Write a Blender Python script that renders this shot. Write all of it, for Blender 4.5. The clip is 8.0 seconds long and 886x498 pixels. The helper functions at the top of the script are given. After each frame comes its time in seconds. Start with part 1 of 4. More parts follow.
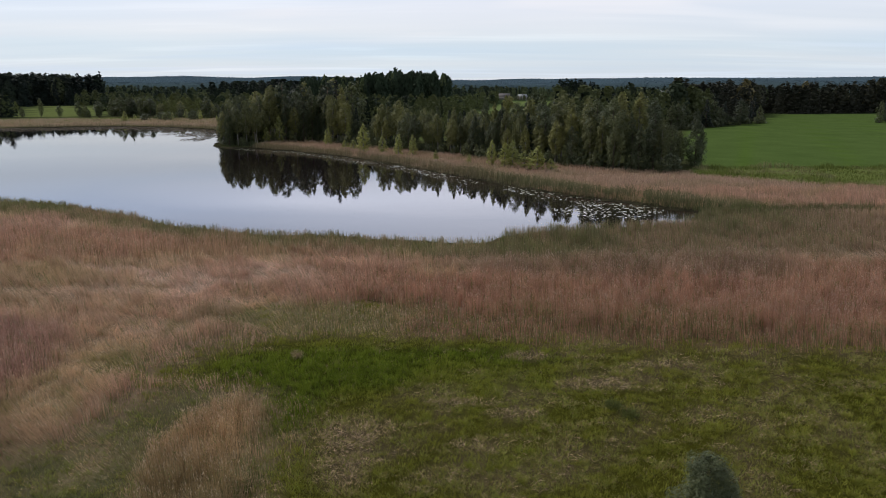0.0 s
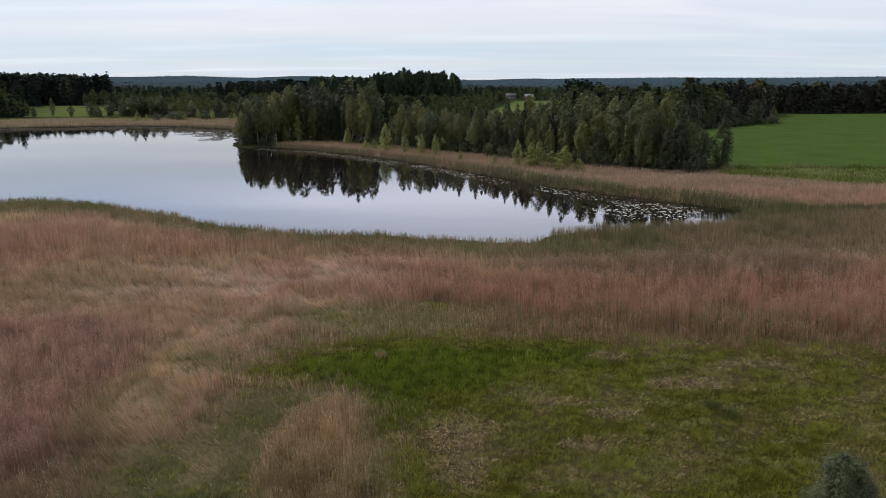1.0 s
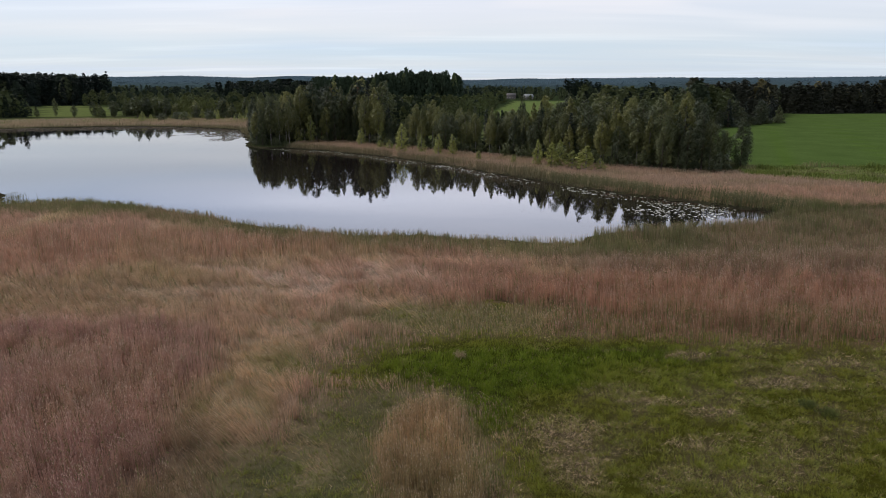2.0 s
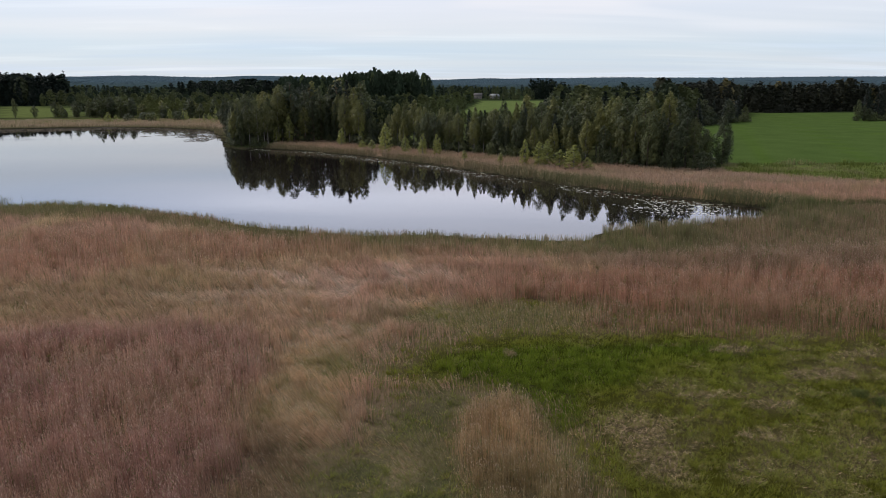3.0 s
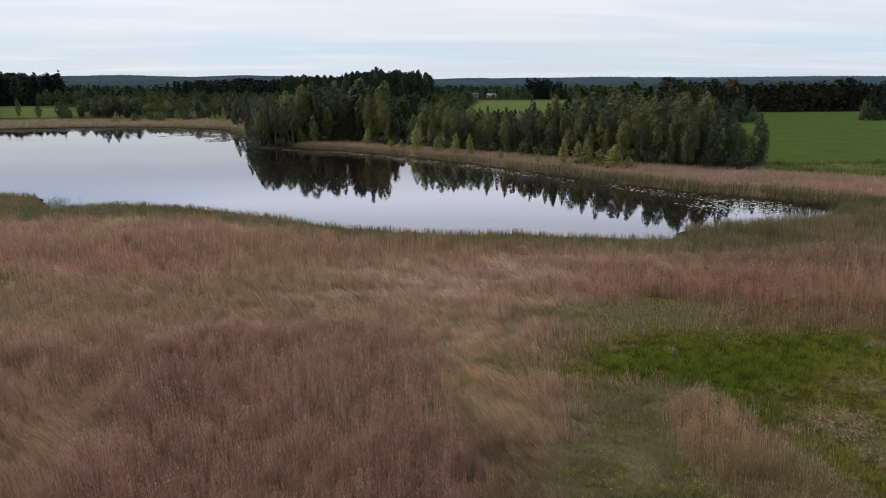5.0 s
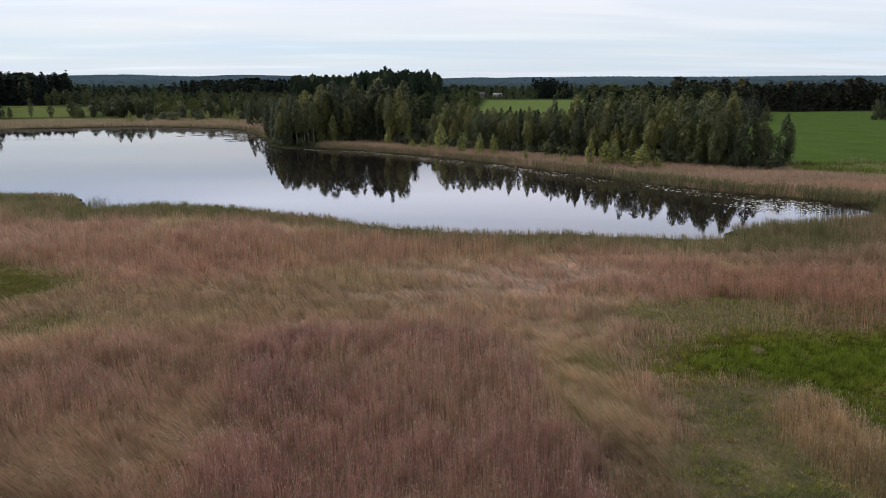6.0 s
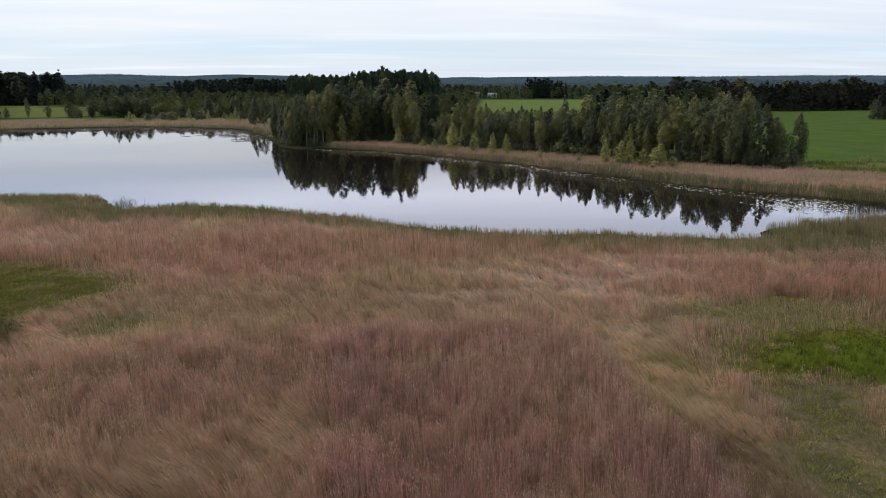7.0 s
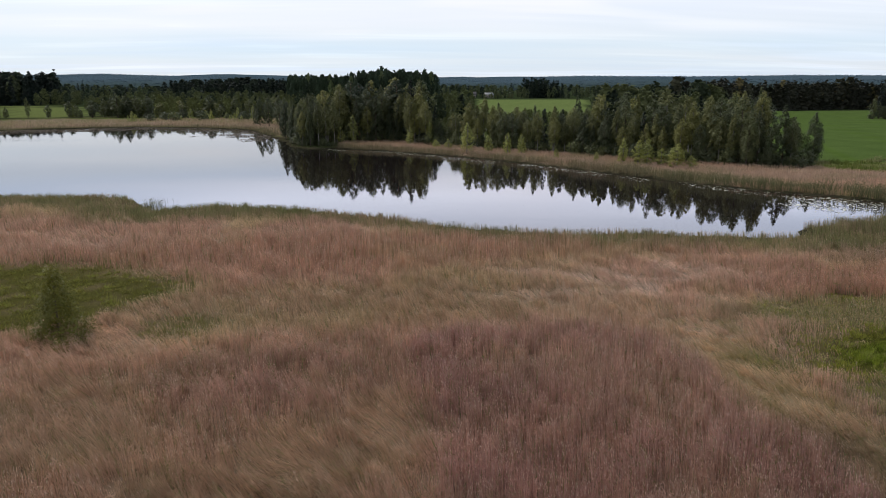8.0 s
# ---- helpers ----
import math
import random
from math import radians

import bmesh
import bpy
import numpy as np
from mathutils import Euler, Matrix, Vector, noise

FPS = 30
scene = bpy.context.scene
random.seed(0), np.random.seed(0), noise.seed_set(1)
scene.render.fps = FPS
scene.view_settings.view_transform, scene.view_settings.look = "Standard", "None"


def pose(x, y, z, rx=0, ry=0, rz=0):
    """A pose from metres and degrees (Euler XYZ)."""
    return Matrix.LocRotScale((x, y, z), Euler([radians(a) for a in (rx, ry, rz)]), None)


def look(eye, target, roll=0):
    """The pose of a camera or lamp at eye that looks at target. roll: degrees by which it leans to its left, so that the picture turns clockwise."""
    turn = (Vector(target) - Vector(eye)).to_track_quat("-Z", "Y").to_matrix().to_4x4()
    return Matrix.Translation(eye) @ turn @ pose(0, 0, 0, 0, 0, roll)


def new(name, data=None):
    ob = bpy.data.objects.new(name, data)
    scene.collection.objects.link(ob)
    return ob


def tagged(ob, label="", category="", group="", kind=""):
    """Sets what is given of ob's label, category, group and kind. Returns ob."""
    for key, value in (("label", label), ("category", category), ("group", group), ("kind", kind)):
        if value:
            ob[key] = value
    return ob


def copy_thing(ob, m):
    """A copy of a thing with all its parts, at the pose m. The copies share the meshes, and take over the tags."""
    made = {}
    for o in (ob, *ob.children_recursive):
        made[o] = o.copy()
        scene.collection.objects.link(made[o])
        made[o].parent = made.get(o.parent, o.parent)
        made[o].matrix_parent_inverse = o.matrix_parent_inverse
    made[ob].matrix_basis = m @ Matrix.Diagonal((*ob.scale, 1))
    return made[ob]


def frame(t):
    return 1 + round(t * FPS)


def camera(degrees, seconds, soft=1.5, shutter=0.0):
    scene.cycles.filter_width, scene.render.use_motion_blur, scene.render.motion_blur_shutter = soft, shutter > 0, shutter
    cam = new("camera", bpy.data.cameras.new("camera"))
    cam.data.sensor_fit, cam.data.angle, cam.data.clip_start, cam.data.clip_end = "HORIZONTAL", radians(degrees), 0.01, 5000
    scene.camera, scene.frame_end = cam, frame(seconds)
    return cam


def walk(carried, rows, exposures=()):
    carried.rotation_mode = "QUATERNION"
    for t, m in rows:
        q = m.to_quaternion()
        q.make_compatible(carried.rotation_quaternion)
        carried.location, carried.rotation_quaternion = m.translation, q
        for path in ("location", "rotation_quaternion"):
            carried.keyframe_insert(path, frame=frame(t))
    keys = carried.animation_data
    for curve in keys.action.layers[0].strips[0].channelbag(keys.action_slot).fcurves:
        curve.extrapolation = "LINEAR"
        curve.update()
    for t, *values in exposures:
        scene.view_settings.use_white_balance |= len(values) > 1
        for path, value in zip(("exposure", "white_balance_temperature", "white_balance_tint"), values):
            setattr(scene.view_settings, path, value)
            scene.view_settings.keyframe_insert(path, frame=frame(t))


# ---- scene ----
cam = camera(64.9, 8.0, soft=0.85)
# seconds, eye in metres, then yaw, pitch and roll in degrees
ROWS = [
    (0.0, 0.243, -0.282, 18.611, 0.499, -13.387, -0.086),
    (0.5, -2.600, -0.313, 18.621, 0.499, -13.422, -0.086),
    (1.0, -5.492, -0.335, 18.614, 0.588, -13.395, -0.086),
    (1.5, -8.436, -0.388, 18.628, 0.500, -13.394, -0.086),
    (1.7, -9.630, -0.367, 18.626, 0.450, -13.397, -0.086),
    (2.8, -16.201, -0.255, 18.618, -2.200, -13.414, -0.086),
    (3.0, -17.395, -0.234, 18.616, -3.007, -13.417, -0.086),
    (3.5, -20.551, -0.125, 18.612, -4.129, -13.440, -0.086),
    (4.0, -23.641, 0.060, 18.588, -4.041, -13.442, -0.086),
    (4.5, -26.709, 0.190, 18.596, -4.188, -13.438, -0.086),
    (6.0, -35.956, 0.486, 18.777, -4.130, -13.495, -0.086),
    (6.5, -39.091, 0.628, 18.825, -4.516, -13.499, -0.086),
    (7.0, -42.259, 0.835, 18.863, -5.018, -13.520, -0.086),
    (7.5, -45.445, 1.150, 18.862, -5.490, -13.513, -0.086),
    (8.0, -48.622, 1.302, 18.936, -5.757, -13.539, -0.086),
]
walk(cam, [(t, pose(x, y, z, 90 + pitch, 0, yaw) @ pose(0, 0, 0, 0, 0, roll)) for t, x, y, z, yaw, pitch, roll in ROWS],
     [(0.0, 0.0), (4.5, 0.0), (6.0, 0.07), (8.0, 0.17)])

# ---- world and sun ----
SUN_UP, SUN_ROUND = radians(50), radians(-48)   # height, and turn from straight ahead (minus: to the left)
world = bpy.data.worlds.new("sky")
scene.world = world
world.use_nodes = True
wt = world.node_tree
wt.nodes.clear()


def node(tree, kind, inputs=(), operation="", data_type="", blend_type="", attribute_name=""):
    n = tree.nodes.new(kind)
    if operation:
        n.operation = operation
    if data_type:
        n.data_type = data_type
    if blend_type:
        n.blend_type = blend_type
    if attribute_name:
        n.attribute_name = attribute_name
    for key, value in dict(inputs).items():
        if isinstance(value, bpy.types.NodeSocket):
            tree.links.new(value, n.inputs[key])
        else:
            n.inputs[key].default_value = value
    return n


def ramp(tree, fac, stops):
    n = node(tree, "ShaderNodeValToRGB", {"Fac": fac})
    while len(n.color_ramp.elements) < len(stops):
        n.color_ramp.elements.new(0.5)
    for e, (p, c) in zip(n.color_ramp.elements, stops):
        e.position = p
        e.color = (*c, 1) if len(c) == 3 else c
    return n.outputs["Color"]


def mix(tree, fac, a, b, blend="MIX"):
    n = node(tree, "ShaderNodeMix", data_type="RGBA", blend_type=blend)
    for i, v in ((0, fac), (6, a), (7, b)):
        if isinstance(v, bpy.types.NodeSocket):
            tree.links.new(v, n.inputs[i])
        else:
            n.inputs[i].default_value = v if i == 0 or len(v) == 4 else (*v, 1)
    return n.outputs[2]


sky = node(wt, "ShaderNodeTexSky")
sky.sky_type, sky.sun_disc, sky.sun_elevation, sky.sun_rotation = "NISHITA", False, SUN_UP, SUN_ROUND
sky.air_density, sky.dust_density, sky.altitude = 1.0, 0.6, 60
coord = node(wt, "ShaderNodeTexCoord")
# clouds: thin sheets projected on a plane high above, so that they close up into streaks near the horizon
sep = node(wt, "ShaderNodeSeparateXYZ", {0: coord.outputs["Generated"]})
up = node(wt, "ShaderNodeMath", {0: sep.outputs[2], 1: 0.0}, operation="MAXIMUM")
den = node(wt, "ShaderNodeMath", {0: up.outputs[0], 1: 0.06}, operation="ADD")
flat = node(wt, "ShaderNodeVectorMath", {0: coord.outputs["Generated"], 1: node(wt, "ShaderNodeCombineXYZ", {0: den.outputs[0], 1: den.outputs[0], 2: 1.0}).outputs[0]}, operation="DIVIDE")
squeeze = node(wt, "ShaderNodeMapping", {0: flat.outputs[0], "Location": (1.3, 0.4, 0.0), "Scale": (0.2, 0.55, 0.0), "Rotation": (0, 0, 0.05)})
sheets = node(wt, "ShaderNodeTexNoise", {"Vector": squeeze.outputs[0], "Scale": 1.1, "Detail": 2.5, "Roughness": 0.4, "Distortion": 0.4})
cover = ramp(wt, sheets.outputs["Fac"], [(0.36, (0.45, 0.45, 0.45)), (0.60, (1, 1, 1))])
low_sheet = ramp(wt, sep.outputs[2], [(0.0, (0.85, 0.85, 0.85)), (0.11, (0.85, 0.85, 0.85)), (0.20, (0, 0, 0))])
cover = mix(wt, 1.0, cover, low_sheet, "LIGHTEN")
skymul = node(wt, "ShaderNodeMix", {0: 1.0}, data_type="RGBA", blend_type="MULTIPLY")
wt.links.new(sky.outputs[0], skymul.inputs[6])
skymul.inputs[7].default_value = (0.083, 0.093, 0.115, 1)
# cloud brightness falls from the horizon to the zenith, and thin bright streaks run through it
height = ramp(wt, sep.outputs[2], [(0.0, (0.72, 0.775, 0.865)), (0.048, (0.70, 0.785, 0.88)), (0.066, (0.81, 0.84, 0.90)), (0.11, (0.83, 0.86, 0.95)), (0.16, (1.38, 1.43, 1.70)), (0.27, (1.47, 1.51, 1.80)), (0.42, (0.60, 0.64, 0.74)), (1.0, (0.36, 0.37, 0.40))])
thin = node(wt, "ShaderNodeMapping", {0: flat.outputs[0], "Location": (0.2, 3.1, 0.0), "Scale": (0.22, 0.8, 0.0), "Rotation": (0, 0, -0.05)})
streak = node(wt, "ShaderNodeTexNoise", {"Vector": thin.outputs[0], "Scale": 1.2, "Detail": 4.0, "Roughness": 0.5, "Distortion": 0.3})
height = mix(wt, 1.0, height, ramp(wt, streak.outputs["Fac"], [(0.35, (0.96, 0.97, 0.98)), (0.55, (1.0, 1.0, 1.0)), (0.68, (1.09, 1.08, 1.06))]), "MULTIPLY")
# wide patches where the sheet thins out and more blue comes through
wide = node(wt, "ShaderNodeMapping", {0: flat.outputs[0], "Location": (2.7, 1.9, 0.0), "Scale": (0.14, 0.24, 0.0), "Rotation": (0, 0, 0.08)})
patch = node(wt, "ShaderNodeTexNoise", {"Vector": wide.outputs[0], "Scale": 1.3, "Detail": 2.0, "Roughness": 0.45, "Distortion": 0.5})
height = mix(wt, 1.0, height, ramp(wt, patch.outputs["Fac"], [(0.36, (0.935, 0.975, 1.01)), (0.5, (0.98, 0.995, 1.0)), (0.64, (1.04, 1.02, 1.0))]), "MULTIPLY")
both = mix(wt, cover, skymul.outputs[2], height)
ahead = node(wt, "ShaderNodeMapRange", {"Value": sep.outputs[1], "From Min": -0.9, "From Max": 0.45, "To Min": 0.6, "To Max": 1.0})
both = mix(wt, 1.0, both, node(wt, "ShaderNodeCombineXYZ", {0: ahead.outputs[0], 1: ahead.outputs[0], 2: ahead.outputs[0]}).outputs[0], "MULTIPLY")
back = node(wt, "ShaderNodeBackground", {"Color": both, "Strength": 1.0})
wt.links.new(back.outputs[0], node(wt, "ShaderNodeOutputWorld").inputs[0])

sun = new("sun", bpy.data.lights.new("sun", "SUN"))
sun.data.energy, sun.data.angle, sun.data.color = 2.15, radians(11), (1.0, 0.94, 0.85)
_d = Vector((math.sin(SUN_ROUND) * math.cos(SUN_UP), math.cos(SUN_ROUND) * math.cos(SUN_UP), math.sin(SUN_UP)))
sun.matrix_world = look(_d * 300, (0, 0, 0))


# ---- materials ----
def material(name):
    m = bpy.data.materials.new(name)
    m.use_nodes = True
    m.node_tree.nodes.clear()
    return m, m.node_tree


def finish(tree, shader):
    tree.links.new(shader, node(tree, "ShaderNodeOutputMaterial").inputs[0])


def noise_tex(tree, scale, detail=4.0, rough=0.6, stretch=(1, 1, 1), space="Object"):
    c = node(tree, "ShaderNodeTexCoord")
    mp = node(tree, "ShaderNodeMapping", {0: c.outputs[space], "Scale": stretch})
    return node(tree, "ShaderNodeTexNoise", {"Vector": mp.outputs[0], "Scale": scale, "Detail": detail, "Roughness": rough}).outputs["Fac"]


def blade_material(name, through_light=0.3, rough=0.7):
    """Leaves and stems whose own colour is in the attribute tint, with patches and a spread from piece to piece."""
    m, t = material(name)
    tint = node(t, "ShaderNodeAttribute", attribute_name="tint").outputs["Color"]
    patch = ramp(t, noise_tex(t, 0.35, 3), [(0.3, (0.86, 0.86, 0.86)), (0.7, (1.1, 1.08, 1.05))])
    piece = ramp(t, node(t, "ShaderNodeNewGeometry").outputs["Random Per Island"], [(0.0, (0.86, 0.86, 0.86)), (1.0, (1.13, 1.12, 1.1))])
    col = mix(t, 1.0, mix(t, 1.0, tint, patch, "MULTIPLY"), piece, "MULTIPLY")
    p = node(t, "ShaderNodeBsdfPrincipled", {"Base Color": col, "Roughness": rough, "Specular IOR Level": 0.1})
    tr = node(t, "ShaderNodeBsdfTranslucent", {"Color": col})
    finish(t, node(t, "ShaderNodeMixShader", {0: through_light, 1: p.outputs[0], 2: tr.outputs[0]}).outputs[0])
    return m


def leaf_material(name, dark, light, through_light=0.3, vary=1.0):
    m, t = material(name)
    piece = node(t, "ShaderNodeNewGeometry").outputs["Random Per Island"]
    col = ramp(t, piece, [(0.0, dark), (0.75, [(a + b) / 2 for a, b in zip(dark, light)]), (1.0, light)])
    own = ramp(t, node(t, "ShaderNodeObjectInfo").outputs["Random"], [(0.0, [1 - a * vary for a in (0.42, 0.38, 0.34)]), (0.45, (0.95, 0.96, 0.97)), (1.0, [1 + a * vary for a in (0.34, 0.28, 0.08)])])
    clump = ramp(t, noise_tex(t, 0.42, 2), [(0.33, (0.80, 0.82, 0.84)), (0.67, (1.18, 1.15, 1.08))])
    col = mix(t, 1.0, mix(t, 1.0, col, own, "MULTIPLY"), clump, "MULTIPLY")
    p = node(t, "ShaderNodeBsdfPrincipled", {"Base Color": col, "Roughness": 0.55, "Specular IOR Level": 0.3})
    tr = node(t, "ShaderNodeBsdfTranslucent", {"Color": col})
    finish(t, node(t, "ShaderNodeMixShader", {0: through_light, 1: p.outputs[0], 2: tr.outputs[0]}).outputs[0])
    return m


def bark_material(name, base, mark, scale, stretch):
    m, t = material(name)
    f = noise_tex(t, scale, 6, 0.65, stretch)
    col = ramp(t, f, [(0.42, mark), (0.55, base), (0.8, [min(1, c * 1.15) for c in base])])
    bump = node(t, "ShaderNodeBump", {"Height": f, "Strength": 0.5, "Distance": 0.03})
    finish(t, node(t, "ShaderNodeBsdfPrincipled", {"Base Color": col, "Roughness": 0.85, "Normal": bump.outputs[0]}).outputs[0])
    return m


def plain(name, base, rough=0.7, spread=0.15, scale=2.0, gloss=0.5):
    m, t = material(name)
    f = noise_tex(t, scale, 5)
    col = ramp(t, f, [(0.3, [c * (1 - spread) for c in base]), (0.7, [min(1, c * (1 + spread)) for c in base])])
    finish(t, node(t, "ShaderNodeBsdfPrincipled", {"Base Color": col, "Roughness": rough, "Specular IOR Level": gloss}).outputs[0])
    return m


REED = blade_material("dry_reed", 0.25)
GRASS = blade_material("grass_blade", 0.22, 0.6)
WOODS = blade_material("far_foliage", 0.2)
BIRCH_LEAF = leaf_material("birch_leaf", (0.146, 0.154, 0.058), (0.222, 0.226, 0.085), 0.35)
ALDER_LEAF = leaf_material("alder_leaf", (0.072, 0.088, 0.042), (0.115, 0.132, 0.060), 0.3)
YOUNG_LEAF = leaf_material("young_leaf", (0.27, 0.29, 0.085), (0.42, 0.44, 0.14), 0.4, 0.3)
SAPLING_LEAF = leaf_material("sapling_leaf", (0.125, 0.125, 0.016), (0.20, 0.195, 0.035), 0.3, 0.0)
WILLOW_LEAF = leaf_material("willow_leaf", (0.085, 0.104, 0.045), (0.185, 0.205, 0.10), 0.3, 0.0)
PINE_LEAF = leaf_material("pine_needle", (0.022, 0.036, 0.018), (0.050, 0.070, 0.034), 0.15)
SPRUCE_LEAF = leaf_material("spruce_needle", (0.008, 0.016, 0.010), (0.022, 0.036, 0.018), 0.08)
BIRCH_BARK = bark_material("birch_bark", (0.34, 0.32, 0.29), (0.05, 0.045, 0.04), 3.0, (1, 1, 4))
DARK_BARK = bark_material("dark_bark", (0.12, 0.09, 0.07), (0.04, 0.03, 0.025), 5.0, (3, 3, 0.6))
PINE_BARK = bark_material("pine_bark", (0.26, 0.14, 0.08), (0.09, 0.06, 0.045), 4.0, (2, 2, 0.6))


def ground_material():
    m, t = material("ground_soil_and_turf")
    tint = node(t, "ShaderNodeAttribute", attribute_name="tint").outputs["Color"]
    fine = ramp(t, noise_tex(t, 3.5, 8, 0.7), [(0.3, (0.62, 0.62, 0.6)), (0.7, (1.3, 1.3, 1.25))])
    wide = ramp(t, noise_tex(t, 0.09, 5, 0.6), [(0.3, (0.85, 0.87, 0.85)), (0.7, (1.12, 1.1, 1.1))])
    col = mix(t, 1.0, mix(t, 1.0, tint, fine, "MULTIPLY"), wide, "MULTIPLY")
    bump = node(t, "ShaderNodeBump", {"Height": noise_tex(t, 6.0, 8, 0.7), "Strength": 0.6, "Distance": 0.12})
    finish(t, node(t, "ShaderNodeBsdfPrincipled", {"Base Color": col, "Roughness": 1.0, "Specular IOR Level": 0.0, "Normal": bump.outputs[0]}).outputs[0])
    return m


def water_material():
    m, t = material("still_dark_water")
    ripple = noise_tex(t, 1.1, 3, 0.5, (0.35, 1, 1))
    swell = noise_tex(t, 0.045, 3, 0.55, (0.35, 1, 1))
    gust = ramp(t, swell, [(0.42, (0.01, 0.01, 0.01)), (0.70, (0.06, 0.06, 0.06))])
    bump = node(t, "ShaderNodeBump", {"Height": ripple, "Strength": 0.04, "Distance": 0.06})
    p = node(t, "ShaderNodeBsdfPrincipled", {"Base Color": (0.011, 0.008, 0.008, 1), "Roughness": gust, "IOR": 1.333, "Specular IOR Level": 0.5, "Normal": bump.outputs[0]})
    finish(t, p.outputs[0])
    return m


GROUND = ground_material()
WATER = water_material()
PAD = plain("lily_pad", (0.46, 0.46, 0.36), 0.2, 0.35, 0.8)
OLD_PAD = plain("weathered_lily_pad", (0.125, 0.11, 0.092), 0.95, 0.35, 0.3, 0.0)
WALL_WOOD = plain("painted_boards", (0.30, 0.27, 0.22), 0.7)
ROOF_PALE = plain("pale_metal_roof", (0.40, 0.42, 0.44), 0.35)
ROOF_GREY = plain("grey_roof", (0.24, 0.25, 0.26), 0.6)
ROOF_DARK = plain("dark_tile_roof", (0.10, 0.09, 0.085), 0.7)
WHITE_PAINT = plain("white_paint", (0.50, 0.50, 0.48), 0.7)
PANE = plain("dark_window_pane", (0.03, 0.035, 0.04), 0.1)


# ---- building blocks ----
def mesh_from(name, verts, faces, mat, tint=None):
    """A mesh from arrays: verts (n, 3), faces (m, 3 or 4)."""
    me = bpy.data.meshes.new(name)
    verts = np.ascontiguousarray(verts, np.float32)
    faces = np.ascontiguousarray(faces, np.int32)
    k = faces.shape[1]
    me.vertices.add(len(verts))
    me.vertices.foreach_set("co", verts.ravel())
    me.loops.add(faces.size)
    me.loops.foreach_set("vertex_index", faces.ravel())
    me.polygons.add(len(faces))
    me.polygons.foreach_set("loop_start", np.arange(0, faces.size, k, dtype=np.int32))
    me.update(calc_edges=True)
    if tint is not None:
        layer = me.attributes.new("tint", "FLOAT_COLOR", "POINT")
        rgba = np.ones((len(verts), 4), np.float32)
        rgba[:, :3] = tint
        layer.data.foreach_set("color", rgba.ravel())
    me.materials.append(mat)
    return me


def part(name, me, parent, label=""):
    ob = new(name, me)
    ob.parent = parent
    return tagged(ob, label) if label else ob


def lattice(ix, iy, seed):
    h = (ix.astype(np.int64) * 374761393 + iy.astype(np.int64) * 668265263 + seed * 1442695041) & 0xFFFFFFFF
    h = ((h ^ (h >> 13)) * 1274126177) & 0xFFFFFFFF
    return ((h ^ (h >> 16)) & 0xFFFF) / 65535.0


def value_noise(x, y, seed):
    ix, iy = np.floor(x), np.floor(y)
    fx, fy = x - ix, y - iy
    fx, fy = fx * fx * (3 - 2 * fx), fy * fy * (3 - 2 * fy)
    a, b = lattice(ix, iy, seed), lattice(ix + 1, iy, seed)
    c, d = lattice(ix, iy + 1, seed), lattice(ix + 1, iy + 1, seed)
    return (a * (1 - fx) + b * fx) * (1 - fy) + (c * (1 - fx) + d * fx) * fy


def fbm(x, y, size, seed, octaves=4):
    total, amp, norm = 0, 1.0, 0
    for o in range(octaves):
        total = total + amp * value_noise(x / size * 2 ** o, y / size * 2 ** o, seed + o * 17)
        norm += amp
        amp *= 0.55
    return total / norm


def smooth(a, b, x):
    k = np.clip((x - a) / (b - a), 0, 1)
    return k * k * (3 - 2 * k)


def inside(poly, x, y):
    """Signed distance to a closed outline: positive inside."""
    best = np.full(np.shape(x), 1e9)
    odd = np.zeros(np.shape(x), bool)
    for (ax, ay), (bx, by) in zip(poly, poly[1:] + poly[:1]):
        dx, dy = bx - ax, by - ay
        k = np.clip(((x - ax) * dx + (y - ay) * dy) / (dx * dx + dy * dy), 0, 1)
        best = np.minimum(best, (x - ax - k * dx) ** 2 + (y - ay - k * dy) ** 2)
        cross = (ay > y) != (by > y)
        if dy:
            odd ^= cross & (x < ax + (y - ay) * dx / dy)
    return np.where(odd, 1, -1) * np.sqrt(best)


# ---- the plan: x to the right, y ahead, metres ----
POND = [(-340, 152), (-210, 130), (-111, 124.5), (-100, 123.5), (-90, 121.7), (-84.6, 113), (-81.3, 109.5), (-78.9, 111), (-71.7, 112.3), (-62.5, 109.2), (-53.7, 103.8),
        (-45.6, 98.8), (-38.5, 92.8), (-32.4, 89.3), (-25.4, 87.2), (-18.4, 85.5), (-11.6, 84.6), (-5.5, 83), (0, 81.8), (6.3, 81.6), (7.6, 86.0), (15, 89.3), (21, 90),
        (30, 92), (36, 97), (38, 103), (31, 109.5),
        (22, 118), (8, 136), (-6, 158), (-27, 184), (-43, 200), (-58, 208), (-67, 211), (-73.5, 221), (-77, 238), (-86, 262), (-97, 295),
        (-124, 312), (-150, 320), (-185, 310), (-240, 285), (-330, 250)]
MEADOW = [(-19.8, 42.2), (-17.2, 46.3), (-12.5, 50), (-6, 52), (-2, 53), (5, 52.6), (10, 51.2), (17, 50.2), (31, 48.2), (70, 46), (70, 5), (-9, 5),
          (-9.5, 28), (-9.8, 34), (-9.5, 38), (-12, 40.5), (-17, 40.3)]
WINE_BED = [(-46, 48.5), (-43, 51), (-34, 51.5), (-27.5, 48), (-27, 38), (-25, 28), (-25, 15), (-43, 15), (-45, 30), (-47, 44)]
